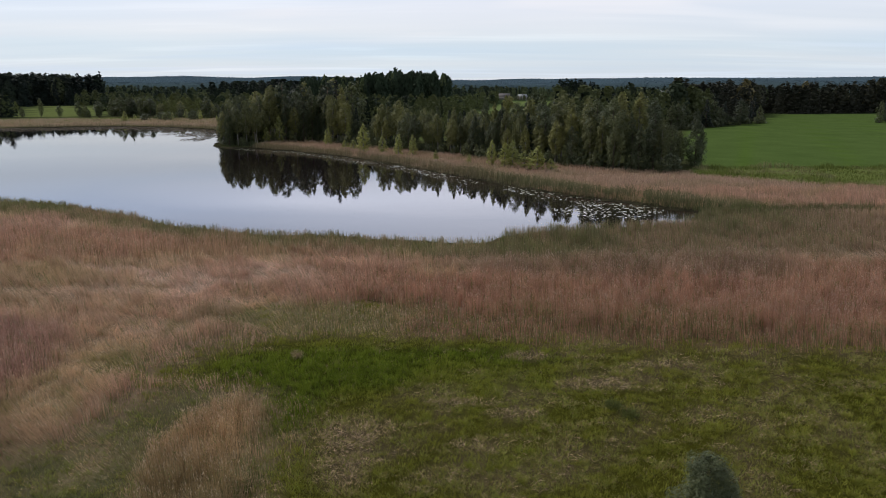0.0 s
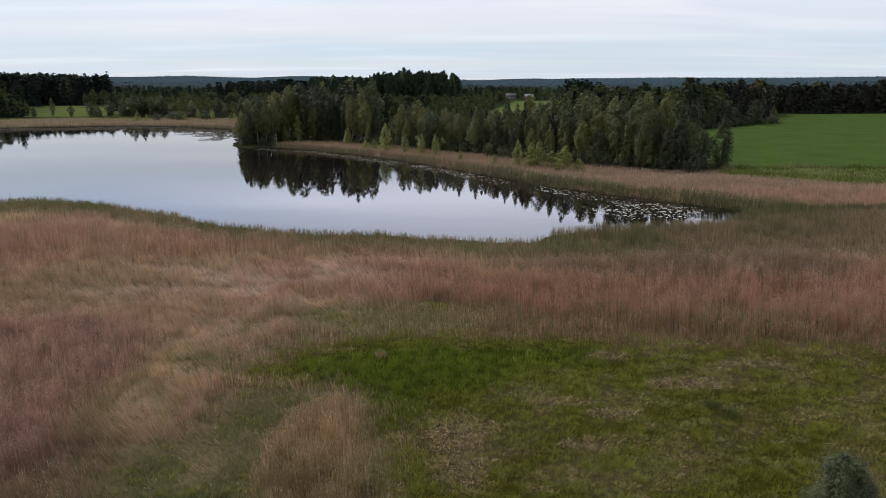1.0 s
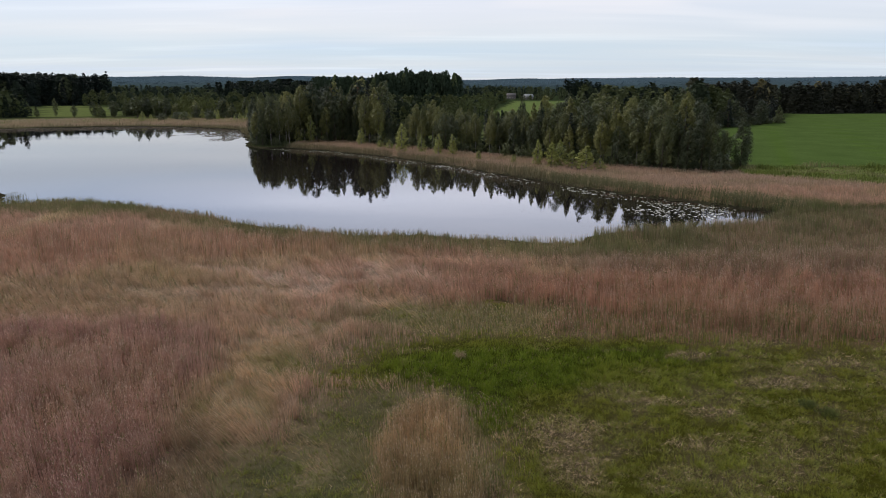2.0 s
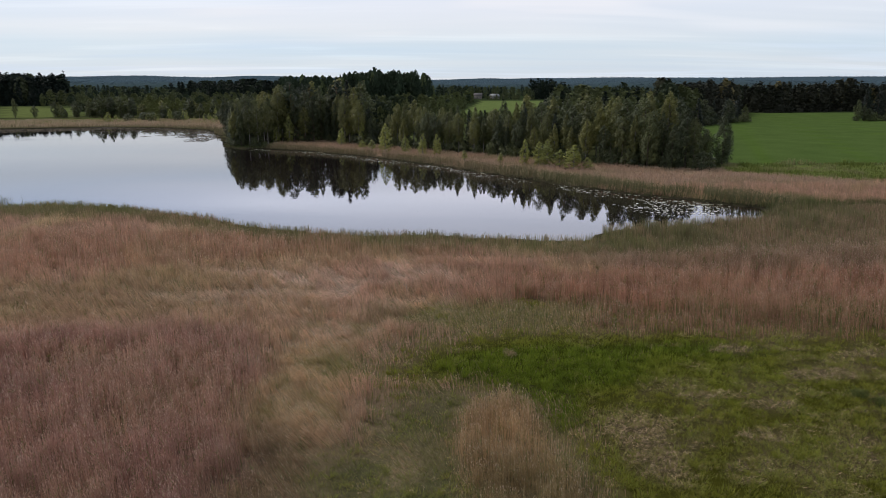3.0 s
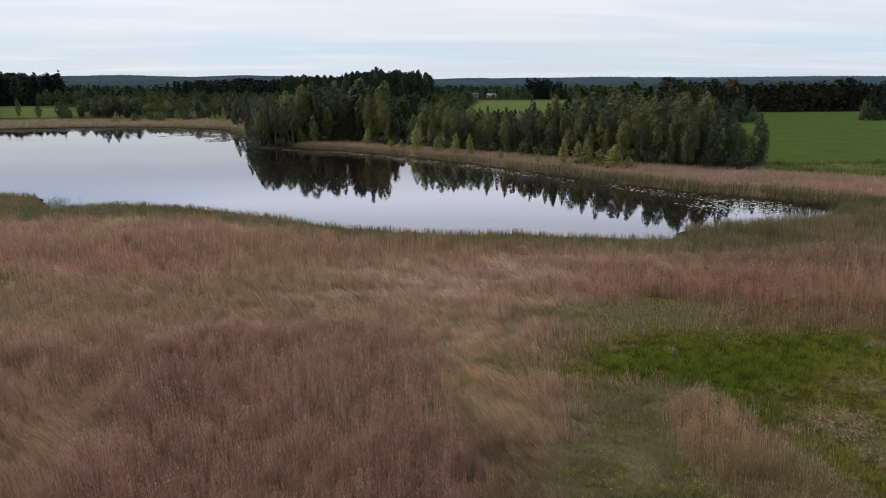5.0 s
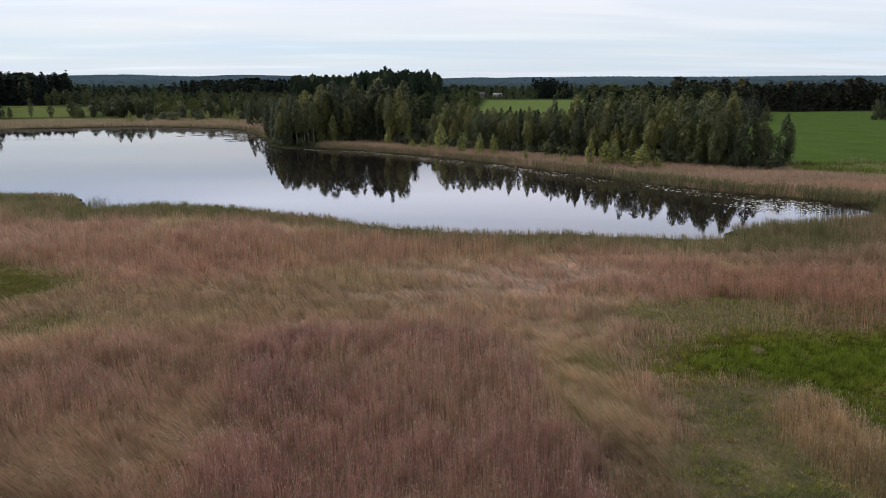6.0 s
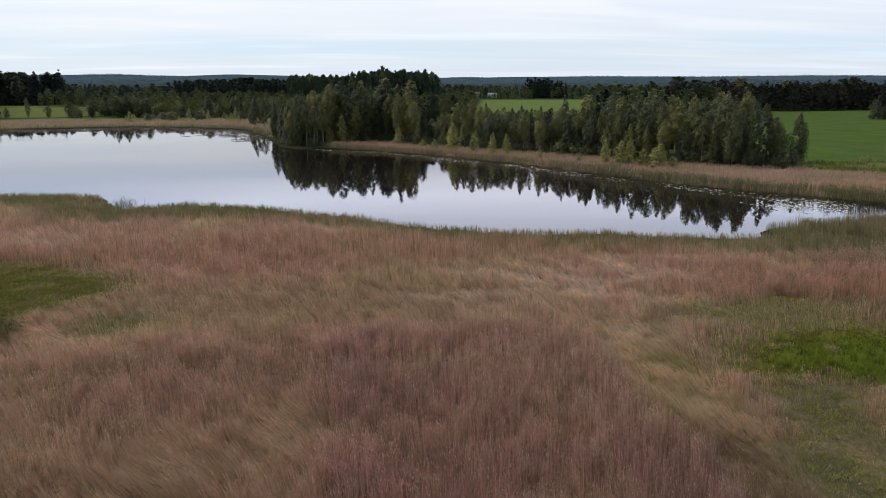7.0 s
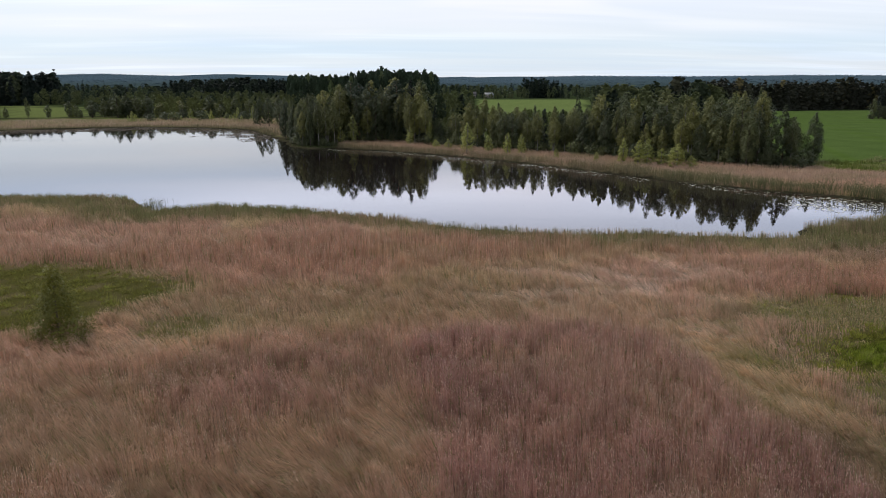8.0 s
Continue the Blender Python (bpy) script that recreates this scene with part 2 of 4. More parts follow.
CLUMP = [(-14.8, 35.5), (-13.4, 37.6), (-11.6, 38), (-10.3, 36.8), (-9.8, 34.5), (-9.4, 31.5), (-9.0, 28), (-9.2, 24), (-13.3, 24), (-14.2, 28.5), (-15.0, 32)]
SEDGE_STRIP = [(-20.3, 39.8), (-10, 39.6), (-9, 33), (-8.5, 27), (-8, 21), (-22, 21), (-22, 29), (-20.3, 33)]
STRAW_STRIP = [(-27.5, 48.5), (-24, 54), (-17, 53), (-20.5, 46), (-20.3, 38), (-21.5, 28), (-25, 27), (-26.5, 38)]
LITTER_PATCH = [(-7.6, 34.6), (-4.8, 36.3), (-2.8, 34), (-3.4, 31), (-4.2, 29), (-6.3, 30)]
LEFT_MEADOW = [(-110, 80), (-90, 78), (-77, 75.5), (-69, 70), (-66, 66), (-70, 58), (-76, 54), (-110, 50)]
CROP = [(57, 156.5), (60, 175), (75, 230), (95, 283), (150, 345), (190, 425), (268, 440), (290, 430), (360, 300), (300, 151), (100, 156.5)]
ROUGH = [(52, 146), (57, 157), (100, 157), (300, 151), (300, 60), (120, 104), (79, 125), (65, 135)]
FAR_CROP = [(8, 345), (42, 340), (85, 430), (165, 690), (150, 712), (62, 736), (42, 600), (20, 470)]
LEFT_CROP = [(-246, 402), (-204, 420), (-272, 570), (-360, 610)]
FRONT = [(-71, 218), (-65, 228), (-42, 231), (-16, 204), (6, 184), (26, 163), (38, 153), (51, 150)]


def ellipse(x, y, cx, cy, rx, ry):
    return np.exp(-(((x - cx) / rx) ** 2 + ((y - cy) / ry) ** 2))


def shore_of(x, y):
    """How far a place lies inland of the wavering water's edge."""
    return -inside(POND, x, y) + (2.0 + 3.0 * smooth(125, 150, y)) * (fbm(x, y, 8, 3) - 0.5)


def terrain(x, y):
    """Height of the ground: a basin for the pond, and wooded ridges far off."""
    d = shore_of(x, y)
    z = np.where(d > 0, np.minimum(d * 0.25, 0.0) + 0.0, np.maximum(d * 0.35, -1.4))
    z = np.where(d > 0, 0.10 * (fbm(x, y, 6, 5) - 0.5) * smooth(0, 3, d), z)
    far = np.hypot(x, y)
    z = z + smooth(1500, 3200, far) * (24 + 44 * (fbm(x, y, 1300, 9, 3) - 0.45)) + smooth(500, 1300, far) * 5 * fbm(x, y, 420, 11, 2)
    z = z + 15 * smooth(100, -600, x) * smooth(1500, 3200, far) * (y > 0)
    z = z + smooth(1500, 2800, far) * 20 * (fbm(x, y, 420, 14, 2) - 0.5)
    z = z + smooth(3400, 4300, far) * 8 * fbm(x, y, 900, 12, 2)
    return z


STRAW, PINK, WINE, RUST = (0.585, 0.455, 0.295), (0.58, 0.40, 0.30), (0.447, 0.275, 0.242), (0.48, 0.29, 0.205)
PALE, GREENREED, SEDGE = (0.64, 0.495, 0.405), (0.255, 0.25, 0.125), (0.225, 0.228, 0.122)
TURF, LUSH, LITTER = (0.185, 0.188, 0.030), (0.142, 0.186, 0.022), (0.35, 0.265, 0.175)


def ditch_of(x, y):
    """The wet green line that goes on from the bay's end."""
    return smooth(2.8, 1.0, np.abs(y - 102 - 0.05 * (x - 38) + 2 * (fbm(x, y, 9, 48) - 0.5))) * smooth(30, 38, x) * smooth(84, 72, x)


def blend(col, other, w):
    return col + (np.array(other) - col) * np.clip(w, 0, 1)[:, None]


def cover_of(x, y):
    """What grows at each place: how much is meadow, the height of the reeds and their colour, and the meadow's colour."""
    wob = 5 * (fbm(x, y, 9, 21) - 0.5)
    shore = shore_of(x, y)
    rough_edge = 3 * (fbm(x, y, 2.5, 22) - 0.5)
    meadow = np.maximum(smooth(-4.6, 3.2, inside(MEADOW, x, y) + 0.6 * wob + 1.3 * rough_edge), smooth(-1.5, 3, inside(LEFT_MEADOW, x, y) + wob))
    meadow = np.maximum(meadow, 0.55 * smooth(0.35, 0.6, ellipse(x, y, -64, 55, 3.5, 3.5) + 0.4 * (fbm(x, y, 2, 22) - 0.5)))
    clump = smooth(-1.0, 1.0, inside(CLUMP, x, y) + 0.8 * rough_edge)
    meadow = np.maximum(meadow, smooth(0.4, 0.6, ellipse(x, y, -7, 57, 1.8, 1.6)))
    meadow = meadow * (1 - clump) * (1 - 0.5 * smooth(47.5, 50.5, y + 0.06 * x + rough_edge) * (y < 54) * (x > -40))
    sedge = smooth(-1.2, 1.2, inside(SEDGE_STRIP, x, y) + 1.3 * rough_edge) * (1 - clump)
    meadow = np.maximum(meadow, 0.62 * sedge * smooth(0.3, 0.55, fbm(x, y, 2.4, 36)))
    tallgrass = smooth(0.3, 0.6, ellipse(x, y, -10, 53, 9, 4.2) + 0.7 * (fbm(x, y, 3.0, 46) - 0.5))
    meadow = np.maximum(meadow, 0.3 * tallgrass)
    n = len(x)
    col = np.tile(np.array(STRAW), (n, 1))
    patch = fbm(x, y, 11, 31)
    patch2 = fbm(x, y, 5, 37)
    col = blend(col, PINK, smooth(0.32, 0.56, patch + 0.12 * smooth(-45, -60, x)))
    col = blend(col, (0.50, 0.345, 0.25), smooth(0.3, 0.7, ellipse(x, y, -58, 34, 26, 19) + 0.3 * (patch - 0.5)))
    wine = smooth(-1.5, 1.5, inside(WINE_BED, x, y) + 0.8 * wob + rough_edge)
    wine = np.maximum(wine, 0.55 * smooth(0.35, 0.65, ellipse(x, y, -55, 43, 9, 4.5) + 0.7 * (patch - 0.5)))
    tan = smooth(0.42, 0.58, fbm(x + 0.3 * y, y, 6, 34)) * smooth(-43, -49, x) * smooth(48, 42, y)
    strip = smooth(-1.2, 1.5, inside(STRAW_STRIP, x, y) + rough_edge)
    col = blend(col, (0.60, 0.445, 0.335), 0.5 * smooth(0.3, 0.8, ellipse(x, y, -26, 53, 17, 9) + 0.4 * (patch2 - 0.5)))
    south = smooth(37, 31, y) * smooth(-19.5, -23, x)
    strip = np.maximum(strip, smooth(0.4, 0.7, ellipse(x, y, -18, 31, 3.2, 7) + 0.3 * (patch2 - 0.5)))
    col = blend(col, (0.55, 0.415, 0.265), strip * smooth(52, 46, y) * (1 - 0.9 * south))
    col = blend(col, (0.32, 0.25, 0.15), 0.8 * strip * south)
    col = blend(col, (0.30, 0.225, 0.145), 0.85 * smooth(0.3, 0.65, ellipse(x, y, -25.5, 28.5, 4.5, 7) + 0.4 * (patch2 - 0.5)))
    col = blend(col, (0.26, 0.25, 0.10), 0.6 * strip * smooth(0.52, 0.64, fbm(x, y, 2.6, 33)))
    col = blend(col, (0.45, 0.33, 0.22), 0.6 * tan)
    col = blend(col, WINE, wine * (0.72 + 0.9 * (patch2 - 0.5)))
    col = blend(col, (0.52, 0.385, 0.225), 0.9 * clump)
    col = blend(col, (0.29, 0.245, 0.125), 0.65 * clump * smooth(33, 28, y + rough_edge))
    rust = smooth(0.18, 0.5, np.maximum(ellipse(x, y, 30, 57, 38, 14), 0.9 * ellipse(x, y, -50, 78, 36, 8)) + 0.3 * (patch - 0.5))
    col = blend(col, RUST, rust * (0.5 + 0.3 * smooth(-25, 0, x)))
    pale = smooth(0.42, 0.62, 0.75 * ellipse(x, y, -29, 64, 22, 9) + 0.9 * (fbm(x + 0.4 * y, y, 6, 38) - 0.45)) * (y < 74)
    pale = pale * (0.25 + 0.75 * smooth(0.42, 0.58, fbm(x + 0.5 * y, 1.6 * y, 4.2, 39)))
    col = blend(col, PALE, pale)
    olive = smooth(0.35, 0.7, np.maximum(ellipse(x, y, -52, 59, 27, 8), 0.8 * ellipse(x, y, -12, 54, 12, 4)) + 0.5 * (patch2 - 0.5))
    col = blend(col, (0.42, 0.33, 0.20), olive * 0.6)
    col = blend(col, (0.41, 0.355, 0.195), tallgrass * 0.7)
    col = blend(col, (0.34, 0.255, 0.18), 0.75 * smooth(0.25, 0.6, np.maximum(ellipse(x, y, 18, 71, 22, 9), ellipse(x, y, 48, 86, 38, 17)) + 0.4 * (patch2 - 0.5)))
    col = blend(col, SEDGE, sedge * (0.3 + 0.6 * smooth(0.4, 0.6, fbm(x, y, 2.0, 35))))
    wide = 9.0 + 1.5 * smooth(-45, -15, x) + 6 * smooth(-52, -75, x) + 14 * smooth(5, 25, x) * (y < 110) + 5 * (fbm(x, y, 10, 41) - 0.5)
    fringe = smooth(1.0, 0.55, shore / wide) * np.where((y > 110) & (x > -62), smooth(2, 28, x) * (shore < 8), 1.0)
    col = blend(col, GREENREED, fringe * (0.42 + 0.18 * smooth(-45, -65, x) + 0.45 * smooth(0.35, 0.65, fbm(x, y, 3.2, 42))) * (1 - 0.75 * smooth(8, 26, x)))
    col = blend(col, (0.18, 0.188, 0.095), 0.6 * smooth(0.48, 0.58, fbm(x, y, 4.5, 43)) * smooth(3, 12, x) * smooth(16, 8, shore) * (y < 110))
    col = blend(col, (0.32, 0.255, 0.15), 0.4 * smooth(0.5, 0.64, fbm(x, y, 4.0, 45)) * smooth(-40, -48, x) * smooth(50, 42, y))
    ditch = ditch_of(x, y)
    col = blend(col, (0.125, 0.145, 0.062), 0.85 * ditch)
    tall = 0.95 + 0.55 * patch2
    tall = tall + 0.35 * wine + (0.25 + 0.35 * smooth(-15, 10, x)) * rust - 0.25 * pale * (1 - rust) + 0.1 * fringe
    tall = tall * (1 - 0.5 * sedge) * (1 - 0.35 * tallgrass) * (1 - 0.15 * olive) * (1 + 0.15 * clump) * (1 - 0.3 * strip * (1 - wine))
    tall = tall * (1 + 0.6 * smooth(0.5, 0.68, fbm(x, y, 4.5, 43)) * smooth(4, 12, x) * smooth(14, 6, shore) * (y < 110))
    tall = tall * (1 + 0.8 * ellipse(x, y, 8.5, 83.5, 4.5, 3) + 0.5 * ellipse(x, y, 24, 87, 12, 4))
    tall = tall * (1 - 0.1 * fringe) * (1 - 0.2 * smooth(6, 1.0, shore) * (y < 125))
    mcol = np.tile(np.array(TURF), (n, 1))
    lush = smooth(0.3, 0.7, np.maximum.reduce([ellipse(x, y, -8, 43, 9, 4.5), ellipse(x, y, -9, 38, 2.5, 5), 0.8 * ellipse(x, y, 2, 45, 10, 3)]) + 0.4 * (patch2 - 0.5))
    mcol = blend(mcol, (0.155, 0.152, 0.040), smooth(-50, -58, x))
    mcol = blend(mcol, LUSH, lush)
    mcol = blend(mcol, (0.155, 0.17, 0.07), 0.8 * sedge * (1 - lush))
    fresh = smooth(0.3, 0.7, np.maximum(ellipse(x, y, 3, 40, 6, 5), 0.8 * ellipse(x, y, 3, 31, 4, 4)) + 0.5 * (patch2 - 0.5))
    mcol = blend(mcol, (0.225, 0.245, 0.036), fresh * 0.7)
    dry = 0.85 * smooth(0.52, 0.66, fbm(x, y * 1.9, 2.2, 51) + 0.05 * smooth(-4, 10, x) - 0.14 * lush)
    dry = np.maximum(dry, smooth(-0.9, 0.9, inside(LITTER_PATCH, x, y) + rough_edge))
    litter = smooth(-0.9, 0.9, inside(LITTER_PATCH, x, y) + rough_edge)
    wisps = np.maximum.reduce([ellipse(x, y, px, py, rx, ry) for px, py, rx, ry in ((5.6, 45.3, 1.9, 0.9), (9.6, 40.7, 2.6, 1.1), (4.2, 36.6, 2.0, 0.7), (1.1, 38.1, 2.4, 0.6), (15, 44, 2.5, 0.8), (1.5, 33.0, 1.5, 0.7))])
    litter = np.maximum(litter, smooth(0.3, 0.6, wisps + 0.5 * (fbm(x, y, 1.2, 52) - 0.5)))
    dry = np.maximum(dry, litter)
    mcol = blend(mcol, LITTER, dry * 0.75)
    stand = np.maximum.reduce([wine, rust, clump, 0.6 * smooth(0.3, 0.7, ellipse(x, y, -60, 36, 20, 18)) * (1 - tan)]) * (1 - pale)
    flat = np.maximum.reduce([0.8 * strip * (1 - wine), pale, 0.5 * olive, 0.6 * tan])
    return dict(stand=stand, flat=flat, litter=litter, meadow=meadow, tall=tall, reed=col, turf=mcol, lush=lush, dry=dry, wine=wine, rust=rust, pale=pale, fringe=fringe, shore=shore, sedge=sedge)


# ---- ground and water ----
def spread(a, b, step, reach, growth):
    """Even steps from a to b, then ever wider ones out to reach on both sides."""
    v = list(np.arange(a, b + step / 2, step))
    s = step
    while v[-1] < reach:
        s = min(s * growth, 90)
        v.append(v[-1] + s)
    s = step
    while v[0] > -reach:
        s = min(s * growth, 90)
        v.insert(0, v[0] - s)
    return np.array(v)


def build_ground():
    gx, gy = spread(-130, 80, 2.2, 4600, 1.12), spread(15, 320, 2.2, 4600, 1.12)
    X, Y = np.meshgrid(gx, gy)
    x, y = X.ravel(), Y.ravel()
    z = terrain(x, y)
    c = cover_of(x, y)
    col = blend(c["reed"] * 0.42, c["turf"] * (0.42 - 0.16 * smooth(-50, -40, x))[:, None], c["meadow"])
    land = np.array((0.075, 0.105, 0.03))
    beyond = smooth(150, 215, y + 0.6 * np.abs(x + 20) * (x < -20)) * (c["shore"] > 0)
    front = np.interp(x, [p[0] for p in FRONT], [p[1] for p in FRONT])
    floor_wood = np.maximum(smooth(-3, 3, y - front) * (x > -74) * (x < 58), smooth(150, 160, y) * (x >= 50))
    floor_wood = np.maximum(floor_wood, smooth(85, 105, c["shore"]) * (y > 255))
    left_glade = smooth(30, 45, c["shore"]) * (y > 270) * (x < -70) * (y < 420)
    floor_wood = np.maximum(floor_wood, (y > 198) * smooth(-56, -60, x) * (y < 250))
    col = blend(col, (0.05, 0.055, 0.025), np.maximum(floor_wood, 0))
    col = blend(col, (0.15, 0.17, 0.06), left_glade * (1 - floor_wood) * (0.5 + fbm(x, y, 14, 63)))
    glade = smooth(228, 240, y) * (x > -20) * (x < 60)
    col = blend(col, (0.085, 0.105, 0.04), glade)
    far = smooth(380, 520, np.hypot(x, y))
    col = blend(col, (0.03, 0.042, 0.02), far)
    crop = np.array((0.073, 0.113, 0.033))
    for poly, tone in ((ROUGH, (0.12, 0.145, 0.045)), (CROP, crop), (FAR_CROP, (0.12, 0.16, 0.055)), (LEFT_CROP, (0.115, 0.14, 0.05))):
        edge = smooth(-1.5, 1.5, inside(poly, x, y) + 5 * (fbm(x, y, 14, 61) - 0.5))
        col = blend(col, tone, edge)
    tracks = smooth(0.85, 1.0, np.cos((x * 0.92 - y * 0.39) * 2 * math.pi / 24)) * smooth(0, 4, inside(CROP, x, y))
    col = blend(col, (0.07, 0.12, 0.02), tracks * 0.5)
    col = blend(col, (0.045, 0.042, 0.026), smooth(3.0, 1.0, c["shore"]))
    # distance haze painted into the colour of the ridge ground
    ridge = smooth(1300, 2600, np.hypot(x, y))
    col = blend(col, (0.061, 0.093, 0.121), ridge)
    col = np.where((c["shore"] < -0.5)[:, None], np.array((0.03, 0.028, 0.02)), col)
    nx, ny = len(gx), len(gy)
    i = (np.arange(ny - 1)[:, None] * nx + np.arange(nx - 1)[None, :]).ravel()
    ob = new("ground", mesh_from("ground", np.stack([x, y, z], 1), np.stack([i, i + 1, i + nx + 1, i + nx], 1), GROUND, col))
    ob.data.polygons.foreach_set("use_smooth", np.ones(len(ob.data.polygons), bool))
    tagged(ob, "flat marsh ground with turf, reed litter and distant green crop fields", "ground", kind="structure")


build_ground()
LEVEL = -0.30
gx, gy = np.linspace(-420, 60, 25), np.linspace(72, 345, 15)
X, Y = np.meshgrid(gx, gy)
i = (np.arange(14)[:, None] * 25 + np.arange(24)[None, :]).ravel()
pond = new("water", mesh_from("water", np.stack([X.ravel(), Y.ravel(), np.full(X.size, LEVEL)], 1), np.stack([i, i + 1, i + 26, i + 25], 1), WATER))
tagged(pond, "calm dark pond mirroring the pale sky and the trees", "water", kind="structure")


# ---- reeds and grass ----
RNG = np.random.default_rng(7)


def scatter(y0, y1, density, margin=3.0):
    """Random places in the strip y0 to y1 of the marsh, as wide as the walk shows it."""
    left, right = -53 - 0.53 * y1 - margin, 5 + 0.65 * y1 + margin
    n = int((right - left) * (y1 - y0) * density)
    x, y = RNG.uniform(left, right, n), RNG.uniform(y0, y1, n)
    keep = (x > -53 - 0.53 * y - margin) & (x < 5 + 0.65 * y + margin)
    return x[keep], y[keep]


def stems(x, y, z, tall, lean, lean_dir, width, col, head=None, leaf=0.0):
    """Stalks as slim blades, each with an optional nodding seed head and a leaf. Returns verts, triangles and tints."""
    n = len(x)
    turn = RNG.uniform(0, math.pi, n)
    wx, wy = np.cos(turn) * width / 2, np.sin(turn) * width / 2
    tx, ty = x + np.cos(lean_dir) * lean * tall, y + np.sin(lean_dir) * lean * tall
    tz = z + tall * np.sqrt(np.maximum(0.05, 1 - lean ** 2))
    V = [np.stack([x - wx, y - wy, z], 1), np.stack([x + wx, y + wy, z], 1), np.stack([tx, ty, tz], 1)]
    T = [col * 0.9, col * 0.9, col * 1.05]
    tris = [[0, 1, 2]]
    k = 3
    if leaf > 0:
        a = RNG.uniform(0, 2 * math.pi, n)
        f = RNG.uniform(0.3, 0.75, n)
        bx, by, bz = x + (tx - x) * f, y + (ty - y) * f, z + (tz - z) * f
        out = leaf * tall * RNG.uniform(0.6, 1.2, n)
        V += [np.stack([bx, by, bz], 1), np.stack([bx, by, bz + width * 1.6], 1), np.stack([bx + np.cos(a) * out, by + np.sin(a) * out, bz + out * RNG.uniform(0.3, 1.8, n)], 1)]
        T += [col, col, col * 1.1]
        tris.append([k, k + 1, k + 2])
        k += 3
    if head is not None:
        size = RNG.uniform(0.08, 0.16, n)
        hx, hy = tx + np.cos(lean_dir) * size * (0.08 + lean), ty + np.sin(lean_dir) * size * (0.08 + lean)
        ww = width * RNG.uniform(0.5, 0.8, n)
        V += [np.stack([tx - np.cos(turn) * ww, ty - np.sin(turn) * ww, tz - size * 0.4], 1), np.stack([tx + np.cos(turn) * ww, ty + np.sin(turn) * ww, tz - size * 0.4], 1), np.stack([hx, hy, tz + size * 0.6], 1)]
        T += [head, head, head * 1.05]
        tris.append([k, k + 1, k + 2])
        k += 3
    verts = np.stack(V, 1).reshape(-1, 3)
    tint = np.stack(T, 1).reshape(-1, 3)
    faces = (np.array(tris)[None] + (np.arange(n) * k)[:, None, None]).reshape(-1, 3)
    return verts, faces, tint


def joined(pieces):
    at, V, Fc, T = 0, [], [], []
    for v, f, t in pieces:
        V.append(v), Fc.append(f + at), T.append(t)
        at += len(v)
    return np.concatenate(V), np.concatenate(Fc), np.concatenate(T)


def tussocks(y0, y1, density, each, spread_out, share):
    """Places of which a share stand in tussocks of about so many stalks. Returns places, the way outwards and a number for each tussock."""
    hx, hy = scatter(y0, y1, density / each)
    mark = RNG.random(len(hx))
    n = int(len(hx) * each)
    pick = RNG.integers(0, len(hx), n)
    away = RNG.uniform(0, 2 * math.pi, n)
    far = np.abs(RNG.normal(0, spread_out, n))
    x, y, own = hx[pick] + np.cos(away) * far, hy[pick] + np.sin(away) * far, mark[pick]
    loose = RNG.random(n) > share
    m = int(loose.sum())
    lx, ly = scatter(y0, y1, density * 1.1)
    sel = RNG.permutation(len(lx))[:m]
    idx = np.nonzero(loose)[0][:len(sel)]
    x[idx], y[idx], own[idx] = lx[sel[:len(idx)]], ly[sel[:len(idx)]], RNG.random(len(idx))
    return x, y, away, own


